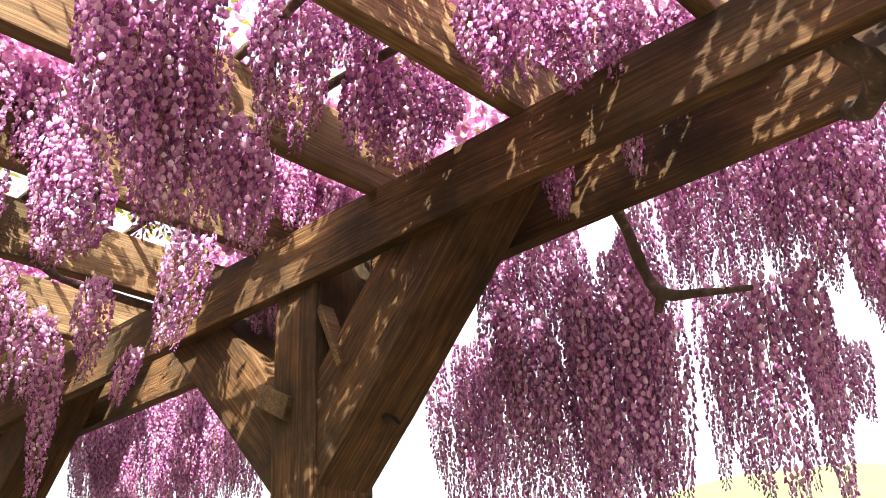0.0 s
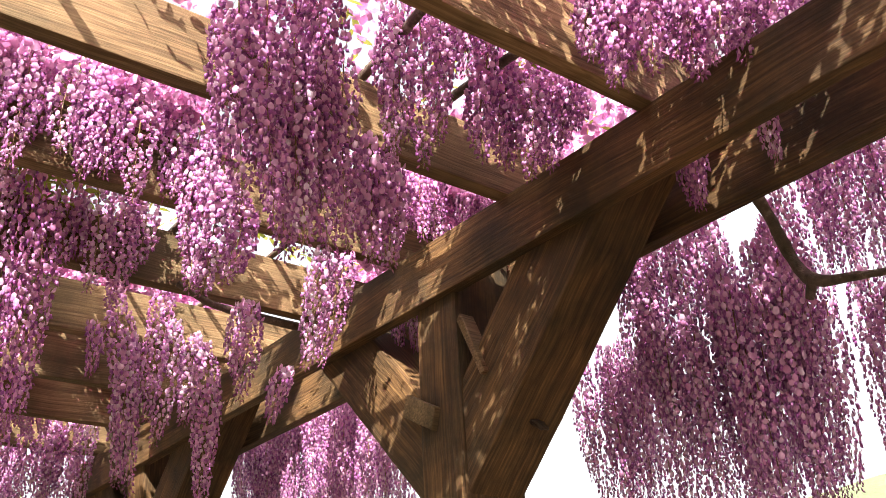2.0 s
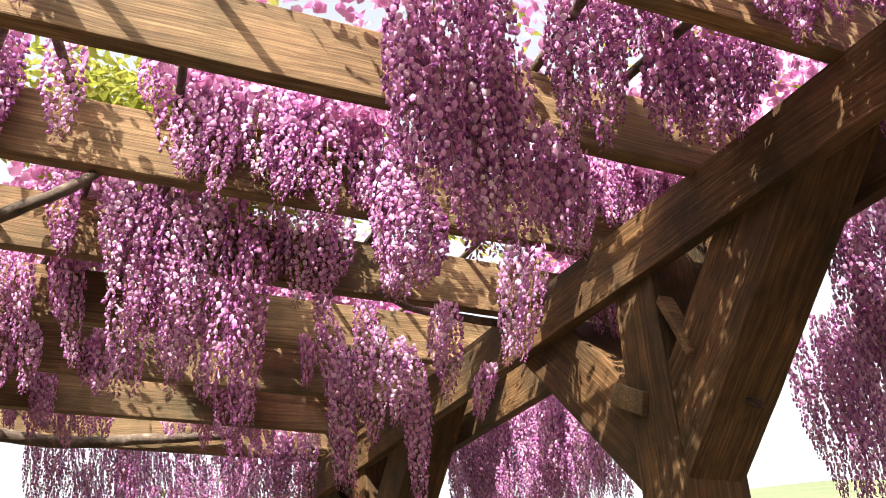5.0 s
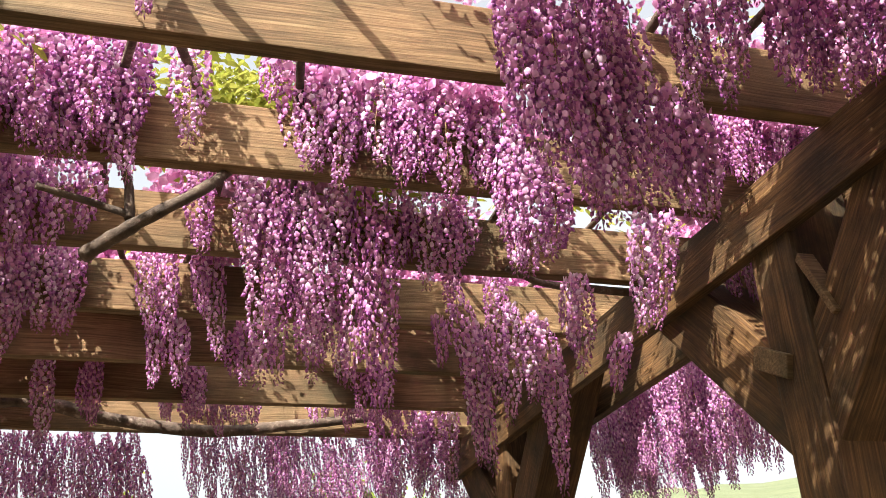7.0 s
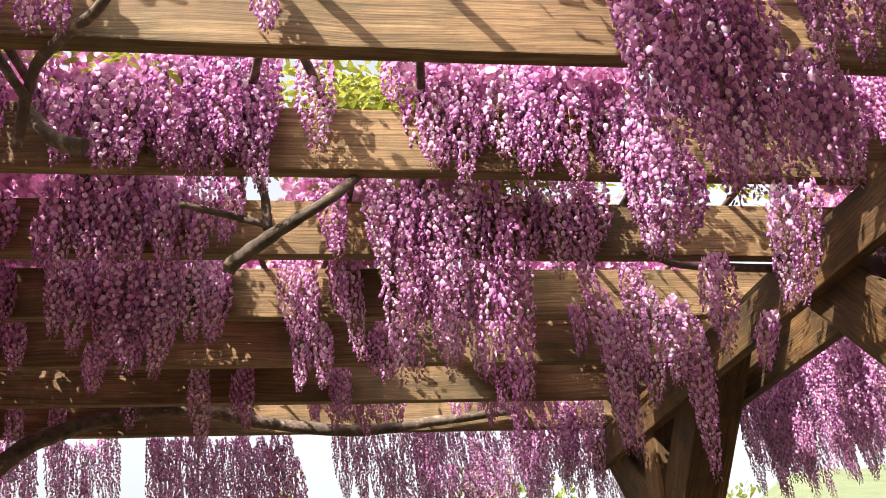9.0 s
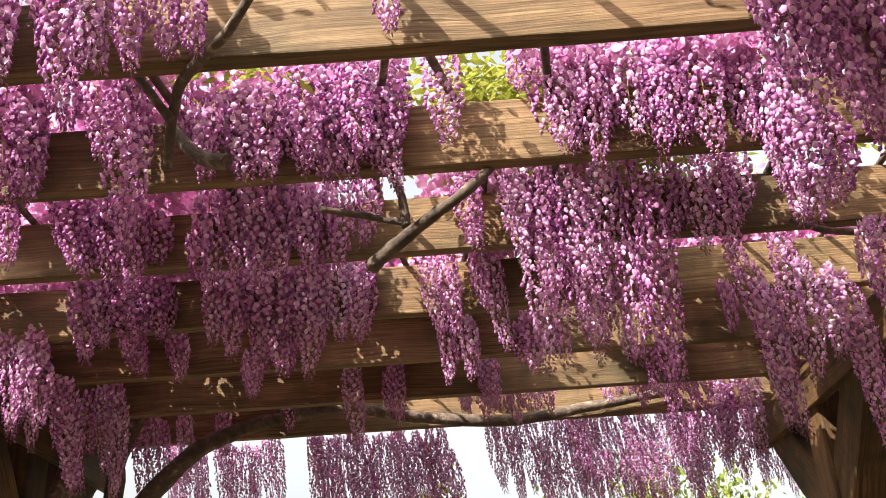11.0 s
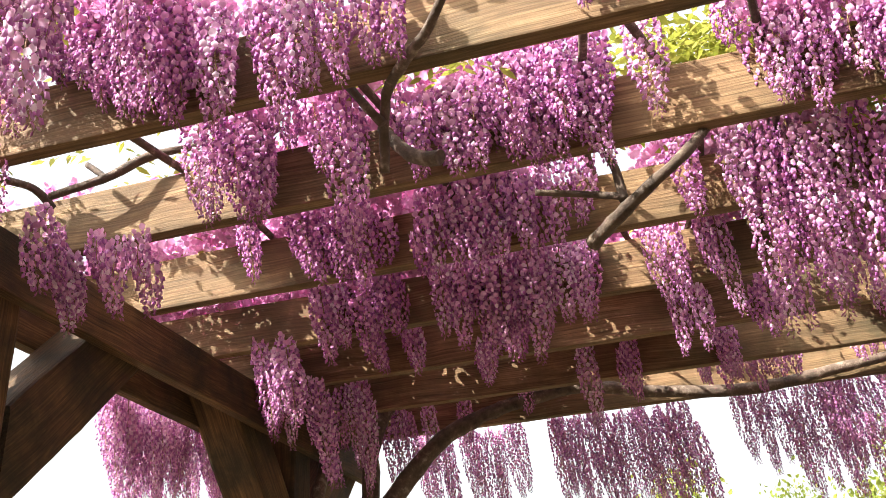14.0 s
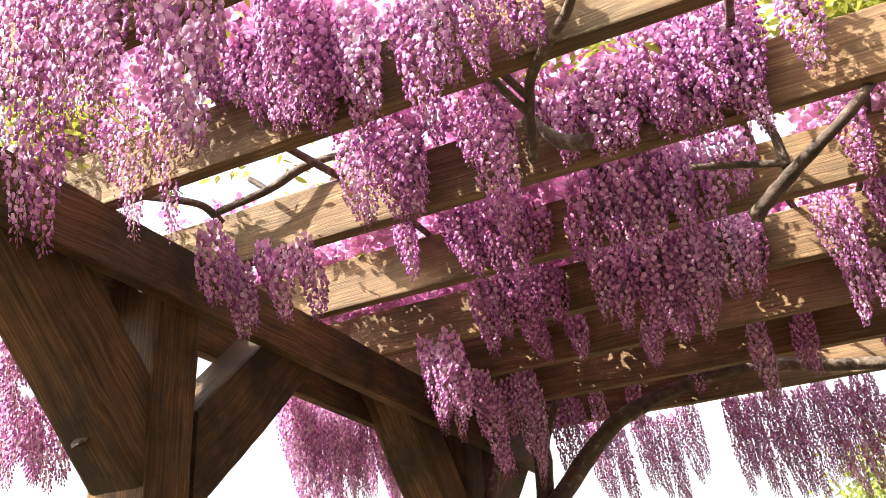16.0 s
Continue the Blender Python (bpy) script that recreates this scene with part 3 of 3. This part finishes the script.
SHADE_SIDE = [
    (-1.2, 2.73, 2.81, 0.3, 0.16), (-1.13, 2.73, 2.79, 0.23, 0.15), (-1.07, 2.73, 2.8, 0.29, 0.14), (-1.0, 2.73, 2.78, 0.19, 0.14),
    (-0.93, 2.73, 2.77, 0.2, 0.08), (-0.78, 2.73, 2.78, 0.24, 0.06), (-0.71, 2.73, 2.78, 0.29, 0.05), (-0.64, 2.73, 2.77, 0.34, 0.07),
    (-0.56, 2.73, 2.79, 0.36, 0.06), (-0.49, 2.73, 2.78, 0.36, 0.05), (-0.44, 2.73, 2.8, 0.29, -0.02), (-0.37, 2.73, 2.79, 0.26, 0.04),
    (-0.31, 2.73, 2.81, 0.29, 0.01), (-1.17, 3.18, 2.79, 0.18, 0.23), (-1.03, 3.18, 2.78, 0.19, 0.08), (-0.75, 3.18, 2.65, 0.14, 0.08),
    (-0.62, 3.18, 2.73, 0.13, 0.07),
]
POST_NEAR = [
    (-1.55, 3.18, 2.75, 0.38, 0.12), (-1.63, 3.18, 2.8, 0.4, 0.18), (-1.44, 3.18, 2.6, 0.4, 0.25), (-1.4, 3.18, 2.59, 0.38, 0.18),
    (-1.39, 3.62, 2.73, 0.46, 0.05), (-1.44, 3.62, 2.71, 0.33, 0.11), (-1.44, 4.05, 2.71, 0.37, 0.12), (-1.37, 4.05, 2.71, 0.33, 0.08),
    (-1.24, 4.05, 2.73, 0.31, 0.1), (-1.06, 4.05, 2.71, 0.17, 0.05), (-0.79, 4.05, 2.77, 0.14, 0.1), (-0.49, 4.3, 2.82, 0.23, -0.02),
    (-0.3, 4.3, 2.79, 0.15, -0.04),
]
POST_SIDE = [
    (-1.27, 1.38, 2.98, 0.21, 0.17), (-1.21, 1.38, 2.96, 0.22, 0.21), (-1.14, 1.38, 2.94, 0.28, 0.14), (-1.07, 1.38, 2.92, 0.32, 0.14),
    (-0.99, 1.38, 2.9, 0.3, 0.11), (-0.94, 1.38, 2.87, 0.25, 0.1), (-1.27, 1.41, 2.99, 0.24, 0.18), (-1.12, 1.41, 2.95, 0.28, 0.14),
    (-1.05, 1.41, 2.93, 0.27, 0.11), (-0.86, 1.38, 2.82, 0.28, 0.08), (-0.82, 1.38, 2.78, 0.22, 0.05), (-1.12, 1.8, 2.88, 0.32, 0.1),
    (-1.07, 1.8, 2.87, 0.28, 0.04), (-1.02, 1.8, 2.86, 0.32, 0.14), (-0.98, 1.8, 2.84, 0.28, 0.09),
]
POST_CORNER = [
    (-1.25, 1.79, 2.54, 0.1, 0.18), (-1.31, 1.79, 2.53, 0.18, 0.16), (-1.5, 1.79, 2.55, 0.21, 0.21), (-1.44, 1.79, 2.51, 0.14, 0.21),
    (-1.22, 2.24, 2.79, 0.18, 0.16), (-1.32, 2.54, 2.52, 0.26, 0.16), (-1.23, 2.54, 2.52, 0.26, 0.11), (-1.26, 2.54, 2.47, 0.17, 0.12),
    (-1.45, 1.68, 2.59, 0.19, 0.18), (-1.38, 1.79, 2.56, 0.1, 0.19),
]
BEAM_MASS = [
    (0.57, 1.28, 2.75, 0.43, 0.09), (0.62, 1.26, 2.76, 0.5, 0.08), (0.7, 1.3, 2.82, 0.57, 0.06), (0.76, 1.32, 2.72, 0.45, 0.06),
    (0.84, 1.34, 2.71, 0.4, 0.02), (0.94, 1.4, 2.58, 0.25, 0.02), (0.72, 1.38, 2.66, 0.39, 0.07), (1.03, 1.45, 2.59, 0.23, -0.02),
    (0.97, 1.25, 2.87, 0.38, -0.0), (0.93, 1.27, 2.91, 0.4, -0.01), (1.05, 1.26, 2.97, 0.4, -0.04), (1.08, 1.2, 2.96, 0.24, -0.09),
    (1.11, 1.15, 2.94, 0.21, -0.11), (1.14, 1.22, 2.78, 0.23, -0.02), (1.25, 1.22, 2.85, 0.32, -0.04), (1.32, 1.2, 2.83, 0.27, -0.11),
    (1.34, 1.15, 2.77, 0.17, -0.26), (0.7, 1.2, 2.76, 0.22, 0.07),
]
OVER_BEAM = [
    (1.15, 0.85, 2.73, 0.25, -0.19), (1.14, 0.9, 2.76, 0.19, -0.21), (1.16, 0.8, 2.7, 0.21, -0.14), (1.27, 0.8, 2.76, 0.19, -0.2),
    (1.29, 0.75, 2.73, 0.21, -0.26), (1.41, 0.75, 2.79, 0.2, -0.22), (1.46, 0.72, 2.8, 0.25, -0.23), (1.57, 0.7, 2.83, 0.19, -0.38),
    (1.26, 1.75, 2.85, 0.24, 0.01), (1.34, 1.75, 2.86, 0.22, 0.0), (1.43, 1.78, 2.89, 0.23, -0.01), (1.49, 1.75, 2.85, 0.11, -0.03),
    (1.57, 1.75, 2.87, 0.07, -0.08), (1.29, 0.85, 2.79, 0.15, -0.18), (1.35, 1.26, 2.9, 0.29, -0.1), (1.23, 1.26, 2.86, 0.28, -0.07),
]
FAR_POST = [
    (-1.37, 0.95, 2.81, 0.6, 0.22), (-1.3, 0.95, 2.78, 0.59, 0.18), (-1.25, 0.95, 2.76, 0.31, 0.16), (-1.84, 1.5, 2.94, 0.44, 0.24),
    (-1.76, 1.5, 2.94, 0.23, 0.3), (-1.82, 1.55, 2.86, 0.33, 0.21), (-1.57, 1.45, 3.09, 0.59, 0.12), (-1.49, 1.45, 3.05, 0.57, 0.15),
    (-1.37, 1.4, 3.02, 0.39, 0.13), (-0.89, 0.95, 2.47, 0.19, 0.11), (-1.22, 1.38, 3.07, 0.35, 0.12), (-0.89, 0.95, 2.6, 0.17, 0.11),
    (-1.13, 1.38, 3.03, 0.39, 0.09), (-1.03, 1.38, 2.95, 0.36, 0.07), (-0.96, 1.38, 2.85, 0.28, 0.07), (-0.98, 1.25, 2.87, 0.25, 0.06),
    (-1.12, 0.95, 2.72, 0.3, 0.12), (-1.18, 0.95, 2.75, 0.33, 0.12), (-0.97, 0.95, 2.65, 0.25, 0.1), (-1.43, 0.95, 2.79, 0.2, 0.15),
]
BETWEEN_BEAMS = [
    (1.52, 1.0, 2.60, 0.16, 0.0), (1.53, 1.03, 2.58, 0.12, 0.02), (1.52, 0.83, 2.60, 0.13, 0.0), (1.51, 1.72, 2.60, 0.13, 0.0), (1.52, 2.02, 2.56, 0.1, 0.0),
]
BEHIND = []
for seed, rows, more, slim, label in (
        (31, SUNLIT_BAY, 0.5, 0.86, "sunlit pale lilac wisteria raceme hanging between rafters"),
        (32, BAY_RIGHT, 0.2, 0.84, "long lilac-pink wisteria raceme hanging below the rafters"),
        (33, BAY_FAR, 0.0, 0.76, "long mauve wisteria raceme hanging from a rafter"),
        (34, BAY_END, 0.3, 0.84, "slender wisteria raceme hanging by the end rafter"),
        (37, NEAR_RAFTER, 0.0, 0.8, "lilac-pink wisteria raceme hanging in front of a rafter"),
        (39, VIOLET_BAY, 0.9, 0.9, "violet wisteria raceme hanging in the shade between rafters"),
        (42, SHADE_SIDE, 0.8, 0.88, "dusky mauve wisteria raceme in the shade of the rafters"),
        (38, POST_NEAR, 0.7, 0.82, "long mauve wisteria raceme hanging near the end post"),
        (43, POST_SIDE, 0.3, 0.88, "full lilac-pink wisteria raceme in a bunch at a rafter"),
        (41, POST_CORNER, 0.3, 0.8, "short mauve wisteria raceme hanging by the beam and braced post"),
        (45, BETWEEN_BEAMS, 0.4, 0.62, "short shaded wisteria raceme hanging between the paired beams"),
        (35, BEAM_MASS, 1.3, 0.76, "full lilac-pink wisteria raceme in a heavy bunch beside the beam"),
        (36, OVER_BEAM, 1.5, 0.74, "lilac-pink wisteria raceme hanging over the paired beams"),
        (40, FAR_POST, 0.5, 0.74, "full pink wisteria raceme in a bunch above the braced post")):
    BEHIND += singles(rows, seed, label, more, slim)
joined(BEHIND, "lilac-pink wisteria blossom hanging behind the nearer racemes")

# rows: x, y, top, height, width, count
OUT_A = [
    (1.95, 1.43, 2.76, 0.86, 0.33, 15), (1.95, 1.18, 2.62, 0.8, 0.28, 12), (2.05, 0.97, 2.42, 0.53, 0.24, 4),
    (1.95, 0.76, 2.34, 0.5, 0.2, 4), (2.1, 0.96, 2.84, 0.33, 0.31, 3), (2.05, 0.73, 2.75, 0.36, 0.24, 3),
    (1.95, 0.58, 2.69, 0.52, 0.16, 4), (2.3, 0.77, 2.28, 0.21, 0.12, 2), (2.1, 1.81, 2.54, 0.51, 0.27, 7),
    (1.9, 2.83, 2.6, 0.41, 0.6, 10), (1.9, 3.41, 2.73, 0.45, 0.79, 13), (1.95, 3.62, 2.76, 0.54, 0.66, 12),
    (2.0, 3.18, 2.67, 0.46, 0.59, 10), (2.05, 0.84, 2.86, 0.46, 0.5, 9), (2.15, 0.5, 2.86, 0.6, 0.34, 8), (2.05, 0.52, 2.6, 0.55, 0.16, 4),
]
FAR = [
    (-0.4, 4.7, 2.77, 0.35, 0.59, 17), (0.39, 4.6, 2.84, 0.43, 0.42, 12), (0.83, 4.5, 2.85, 0.46, 0.49, 16),
    (1.26, 4.4, 2.84, 0.41, 0.4, 11), (-1.23, 4.8, 2.84, 0.35, 0.52, 11), (0.19, 4.6, 2.73, 0.37, 0.1, 2),
    (0.82, 3.9, 2.78, 0.18, 0.49, 8), (0.18, 3.9, 2.75, 0.17, 0.45, 6),
]
OUT_B = [
    (-2.1, 3.1, 2.64, 0.43, 0.47, 14), (-2.1, 3.63, 2.75, 0.46, 0.7, 21), (-2.2, 1.83, 2.33, 0.28, 0.23, 5),
    (-2.2, 1.72, 2.5, 0.23, 0.16, 3), (-2.0, 1.87, 2.7, 0.2, 0.15, 2), (-2.1, 4.18, 2.65, 0.28, 0.74, 14),
]
bunches(OUT_A, 16, True, 0, "", "")
bunches([(x, y, top, h + 0.18, w * 1.3, n - 3) for x, y, top, h, w, n in FAR[:6]] + FAR[6:], 17, False, 0, "", "")
bunches(OUT_B, 18, True, 0, "", "")
# unseen blossom along both sides beside and behind the camera, added to cut fill
bunches([(s * 2.0 - 0.1, y, 2.78, 0.62, 0.6, 6) for s in (-1, 1) for y in (-1.2, -0.6, 0.0)] + [(-2.15, 0.6, 2.8, 0.6, 0.6, 8), (-2.15, 1.15, 2.8, 0.5, 0.5, 7)], 19, True, 0, "", "")


# ---- growth on top of the rafters ----
# openings here and thick spots in covered() are laid out to steer sun and shade
GAPS = ((1.35, 2.75, 0.3, 0.4), (-0.05, 2.03, 0.36, 0.30), (-0.05, 1.30, 0.50, 0.16), (-1.45, 2.05, 0.2, 0.16), (-1.62, 1.40, 0.14, 0.16), (-1.55, 1.68, 0.2, 0.12), (0.86, 2.4, 0.2, 0.16), (0.5, 2.2, 0.26, 0.22), (0.9, 2.65, 0.2, 0.14), (-1.35, 1.65, 0.22, 0.1), (-0.40, 1.66, 0.32, 0.14), (0.32, 1.66, 0.42, 0.13), (0.12, 2.12, 0.3, 0.12))


def covered(x, y):
    if any(((x - a) / c) ** 2 + ((y - b) / d) ** 2 < 1 for a, b, c, d in GAPS):
        return False
    if ((x - 0.64) / 0.42) ** 2 + ((y - 0.99) / 0.27) ** 2 < 1:
        return True
    if x > 0.4 and 0.1 < y < 2.2:
        fine = noise.noise(Vector((x * 12, y * 12, 7.0))) + 0.6 * noise.noise(Vector((x * 25, y * 25, 3.0)))
        return fine > (0.28 if 0.8 < x < 1.35 and y > 1.15 else -0.45 if x > 1.1 else -0.05)
    if (-1.15 < x < -0.36 and 1.2 < y < 2.75) or (x < -0.6 and y > 2.3):
        return noise.noise(Vector((x * 9, y * 9, 5.0))) + 0.5 * noise.noise(Vector((x * 21, y * 21, 2.0))) > -0.06
    broad = noise.noise(Vector((x * 1.9, y * 1.9, 4.0)))
    if (y > 3.2 and x < 0.1) or y < 0.3 or (x > 1.2 and y < 2.2) or (x < 0.25 and y > 2.5) or (-1.0 < x < -0.5 and y > 1.75):
        return broad > -0.16
    return broad + 0.5 * noise.noise(Vector((x * 6, y * 6, 1.0))) > (0.1 if x > 0.1 else 0.26)


def canopy():
    rng = np.random.default_rng(5)
    V, F, S, n = [], [], [], 0
    made = 0
    while made < 105000:
        x, y = rng.uniform(-2.1, 2.25), rng.uniform(-1.7 if made % 2 else 1.75, 4.6)
        if not covered(x, y):
            continue
        z = 2.825 + 0.24 * rng.random() ** 1.5
        v, f, sl = floret(rng.uniform(0.6, 1.0))
        m = np.array(Euler((rng.uniform(-1.2, 1.2), rng.uniform(-0.6, 1.4), rng.uniform(0, 6.28))).to_matrix())
        v, f, sl = v[:7], f[:6], sl[:6]
        V.append(v * rng.uniform(0.026, 0.040) @ m.T + (x, y, z))
        F += [tuple(k + n for k in t) for t in f]
        S += sl
        n += len(v)
        made += 1
    # extra upper layer of florets, added to close the far canopy against the sun
    while made < 120000:
        x, y = rng.uniform(-2.1, 2.25), rng.uniform(2.7, 4.6)
        if not covered(x, y):
            continue
        v, f, sl = floret(1.0)
        v, f, sl = v[:7], f[:6], sl[:6]
        m = np.array(Euler((rng.uniform(-0.4, 0.4), rng.uniform(1.0, 2.0), rng.uniform(0, 6.28))).to_matrix())
        V.append(v * rng.uniform(0.030, 0.042) @ m.T + (x, y, rng.uniform(2.95, 3.1)))
        F += [tuple(k + n for k in t) for t in f]
        S += sl
        n += len(v)
        made += 1
    ob = new("wisteria_canopy", data_mesh("wisteria_canopy", np.concatenate(V), F, FLOWERS, S))
    tagged(ob, "tangle of wisteria blossom lying over the rafters", "flowers", kind="stuff")
    V, F, n = [], [], 0
    leaf = np.array([(0, 0, 0), (0.3, 0.17, 0.03), (0.65, 0.14, 0.02), (1, 0, -0.06), (0.65, -0.14, 0.02), (0.3, -0.17, 0.03)])
    for i in range(1700):
        x, y = rng.uniform(-2.1, 2.0), rng.uniform(-1.7, 4.6)
        z, turn = rng.uniform(2.88, 3.2), rng.uniform(0, 6.28)
        if i >= 900:
            cx, cy, cz, r = ((0.22, 2.35, 3.12, 0.28), (0.2, 2.3, 3.05, 0.26), (-1.85, 1.55, 3.0, 0.12), (0.5, 2.2, 2.98, 0.2), (-0.5, 1.75, 2.86, 0.06) if i % 50 == 4 else (0.3, 2.4, 3.15, 0.3))[i % 5]
            x, y, z = cx + rng.normal(0, r * 0.6), cy + rng.normal(0, 0.1), cz + rng.normal(0, 0.07)
        for k in range(7):
            a = turn + (k % 2 * 2 - 1) * 0.9
            m = np.array(Euler((rng.normal(0, 0.4), rng.normal(0.3, 0.3), a)).to_matrix())
            at = (x + math.cos(turn) * 0.025 * k, y + math.sin(turn) * 0.025 * k, z - 0.002 * k * k)
            V.append(leaf * rng.uniform(0.035, 0.055) @ m.T + at)
            F.append(tuple(range(n, n + 6)))
            n += 6
    ob = new("wisteria_leaves", data_mesh("wisteria_leaves", np.concatenate(V), F, [LEAF]))
    tagged(ob, "sparse young yellow-green wisteria leaves above the rafters", "leaves", kind="stuff")


canopy()


# ---- vines ----
def vine(label, strands, seed):
    """strands: (points, radii). The first one is the thing, the rest are its side shoots."""
    first = None
    for points, radii in strands:
        bm = tube(points, radii, seed=seed)
        ob = part("vine_branch" if first is None else "side_shoot", bm, BARK, first)
        first = first or tagged(ob, label, "branch")
    return first


vine("bare grey wisteria branch with a fork under the rafters",
     [([(0.10, 1.95, 2.65), (0.03, 1.85, 2.53), (-0.08, 1.87, 2.46), (-0.19, 1.95, 2.41)], (0.012, 0.013, 0.015, 0.017)),
      ([(-0.10, 1.88, 2.47), (-0.11, 1.9, 2.56), (-0.13, 1.9, 2.62)], (0.012, 0.010, 0.009)),
      ([(-0.10, 1.88, 2.48), (-0.17, 1.9, 2.51), (-0.29, 1.86, 2.52)], (0.009, 0.008, 0.007))], 1)
vine("dark crooked wisteria branch hanging outside the beam",
     [([(1.62, 1.0, 2.6), (1.70, 0.985, 2.49), (1.75, 0.975, 2.374), (1.75, 0.938, 2.31), (1.75, 0.846, 2.282), (1.7, 0.718, 2.236)], (0.016, 0.014, 0.013, 0.015, 0.009, 0.006)),
      ([(1.75, 0.938, 2.319), (1.753, 0.952, 2.291), (1.75, 0.957, 2.273)], (0.013, 0.012, 0.008))], 2)
vine("thick bowed grey wisteria stem along the end rafter",
     [([(-1.42, 3.85, 2.2), (-1.18, 3.95, 2.51), (-0.98, 4.0, 2.63), (-0.75, 4.05, 2.7), (-0.5, 4.05, 2.72), (-0.2, 4.1, 2.67), (0.19, 4.1, 2.63), (0.57, 4.1, 2.67), (0.95, 4.1, 2.72)],
       (0.045, 0.040, 0.034, 0.030, 0.028, 0.027, 0.027, 0.024, 0.018))], 3)
vine("slender brown wisteria branch crossing the rafters",
     [([(-0.26, 1.25, 2.74), (-0.37, 1.35, 2.63), (-0.46, 1.45, 2.63), (-0.53, 1.55, 2.63), (-0.56, 1.62, 2.5)], (0.009, 0.010, 0.012, 0.011, 0.010)),
      ([(-0.62, 1.56, 2.70), (-0.57, 1.55, 2.62), (-0.54, 1.56, 2.58)], (0.009, 0.010, 0.010))], 4)
vine("sawn grey stub of a wisteria branch", [([(-0.6, 1.72, 2.68), (-0.56, 1.7, 2.62), (-0.51, 1.68, 2.56), (-0.45, 1.66, 2.535)], (0.012, 0.015, 0.017, 0.018))], 5)
vine("pale wisteria branches lying over the rafters",
     [([(-1.58, 1.84, 2.77), (-1.41, 1.85, 2.80), (-1.31, 1.87, 2.85), (-1.18, 1.9, 2.87)], (0.010, 0.013, 0.012, 0.009)),
      ([(-1.49, 1.86, 2.86), (-1.42, 1.85, 2.80)], (0.008, 0.009)),
      ([(-1.72, 1.65, 2.78), (-1.62, 1.8, 2.79), (-1.60, 1.88, 2.76)], (0.010, 0.011, 0.012))], 6)
vine("twisted wisteria trunk climbing a far post",
     [([(-1.5, 3.95, 0.0), (-1.55, 3.9, 1.2), (-1.46, 3.9, 2.3), (-1.46, 3.9, 2.5), (-1.41, 3.95, 2.68), (-1.32, 4.0, 2.82)], (0.07, 0.055, 0.04, 0.036, 0.034, 0.03)),
      ([(-1.62, 3.6, 2.1), (-1.6, 3.74, 2.46), (-1.6, 3.92, 2.78)], (0.03, 0.028, 0.024))], 7)
vine("gnarled wisteria trunk climbing beside a far post",
     [([(1.42, 4.1, 0.0), (1.5, 4.12, 1.0), (1.44, 4.05, 1.9), (1.46, 4.02, 2.3), (1.42, 4.0, 2.6), (1.3, 4.0, 2.82)], (0.08, 0.07, 0.055, 0.05, 0.045, 0.03))], 8)
vine("curled wisteria stem on the beams", [([(1.42, 0.42, 2.66), (1.45, 0.37, 2.5), (1.5, 0.34, 2.47), (1.55, 0.36, 2.455), (1.62, 0.42, 2.47), (1.7, 0.5, 2.6)], (0.02, 0.022, 0.024, 0.024, 0.022, 0.018))], 9)
vine("slim pale wisteria shoot by the beam", [([(0.9, 2.28, 2.62), (1.0, 2.3, 2.595), (1.11, 2.35, 2.61), (1.34, 2.4, 2.63)], (0.009, 0.010, 0.012, 0.014))], 10)
for i, (x, bend) in enumerate(((0.27, 0.05), (-0.17, -0.06), (-0.62, 0.04), (0.92, -0.04), (-1.22, 0.06), (0.05, 0.1), (1.2, 0.03))):
    z = RAFTER_TOP + 0.010
    vine("slender wisteria shoot lying across the rafters",
         [([(x, -0.6, z + 0.02), (x + bend, 0.6, z), (x - bend, 1.5, z + 0.004), (x + bend * 0.5, 2.3, z), (x - bend, 3.4, z + 0.01), (x, 4.2, z)], (0.009, 0.012, 0.011, 0.010, 0.009, 0.006))], 20 + i)
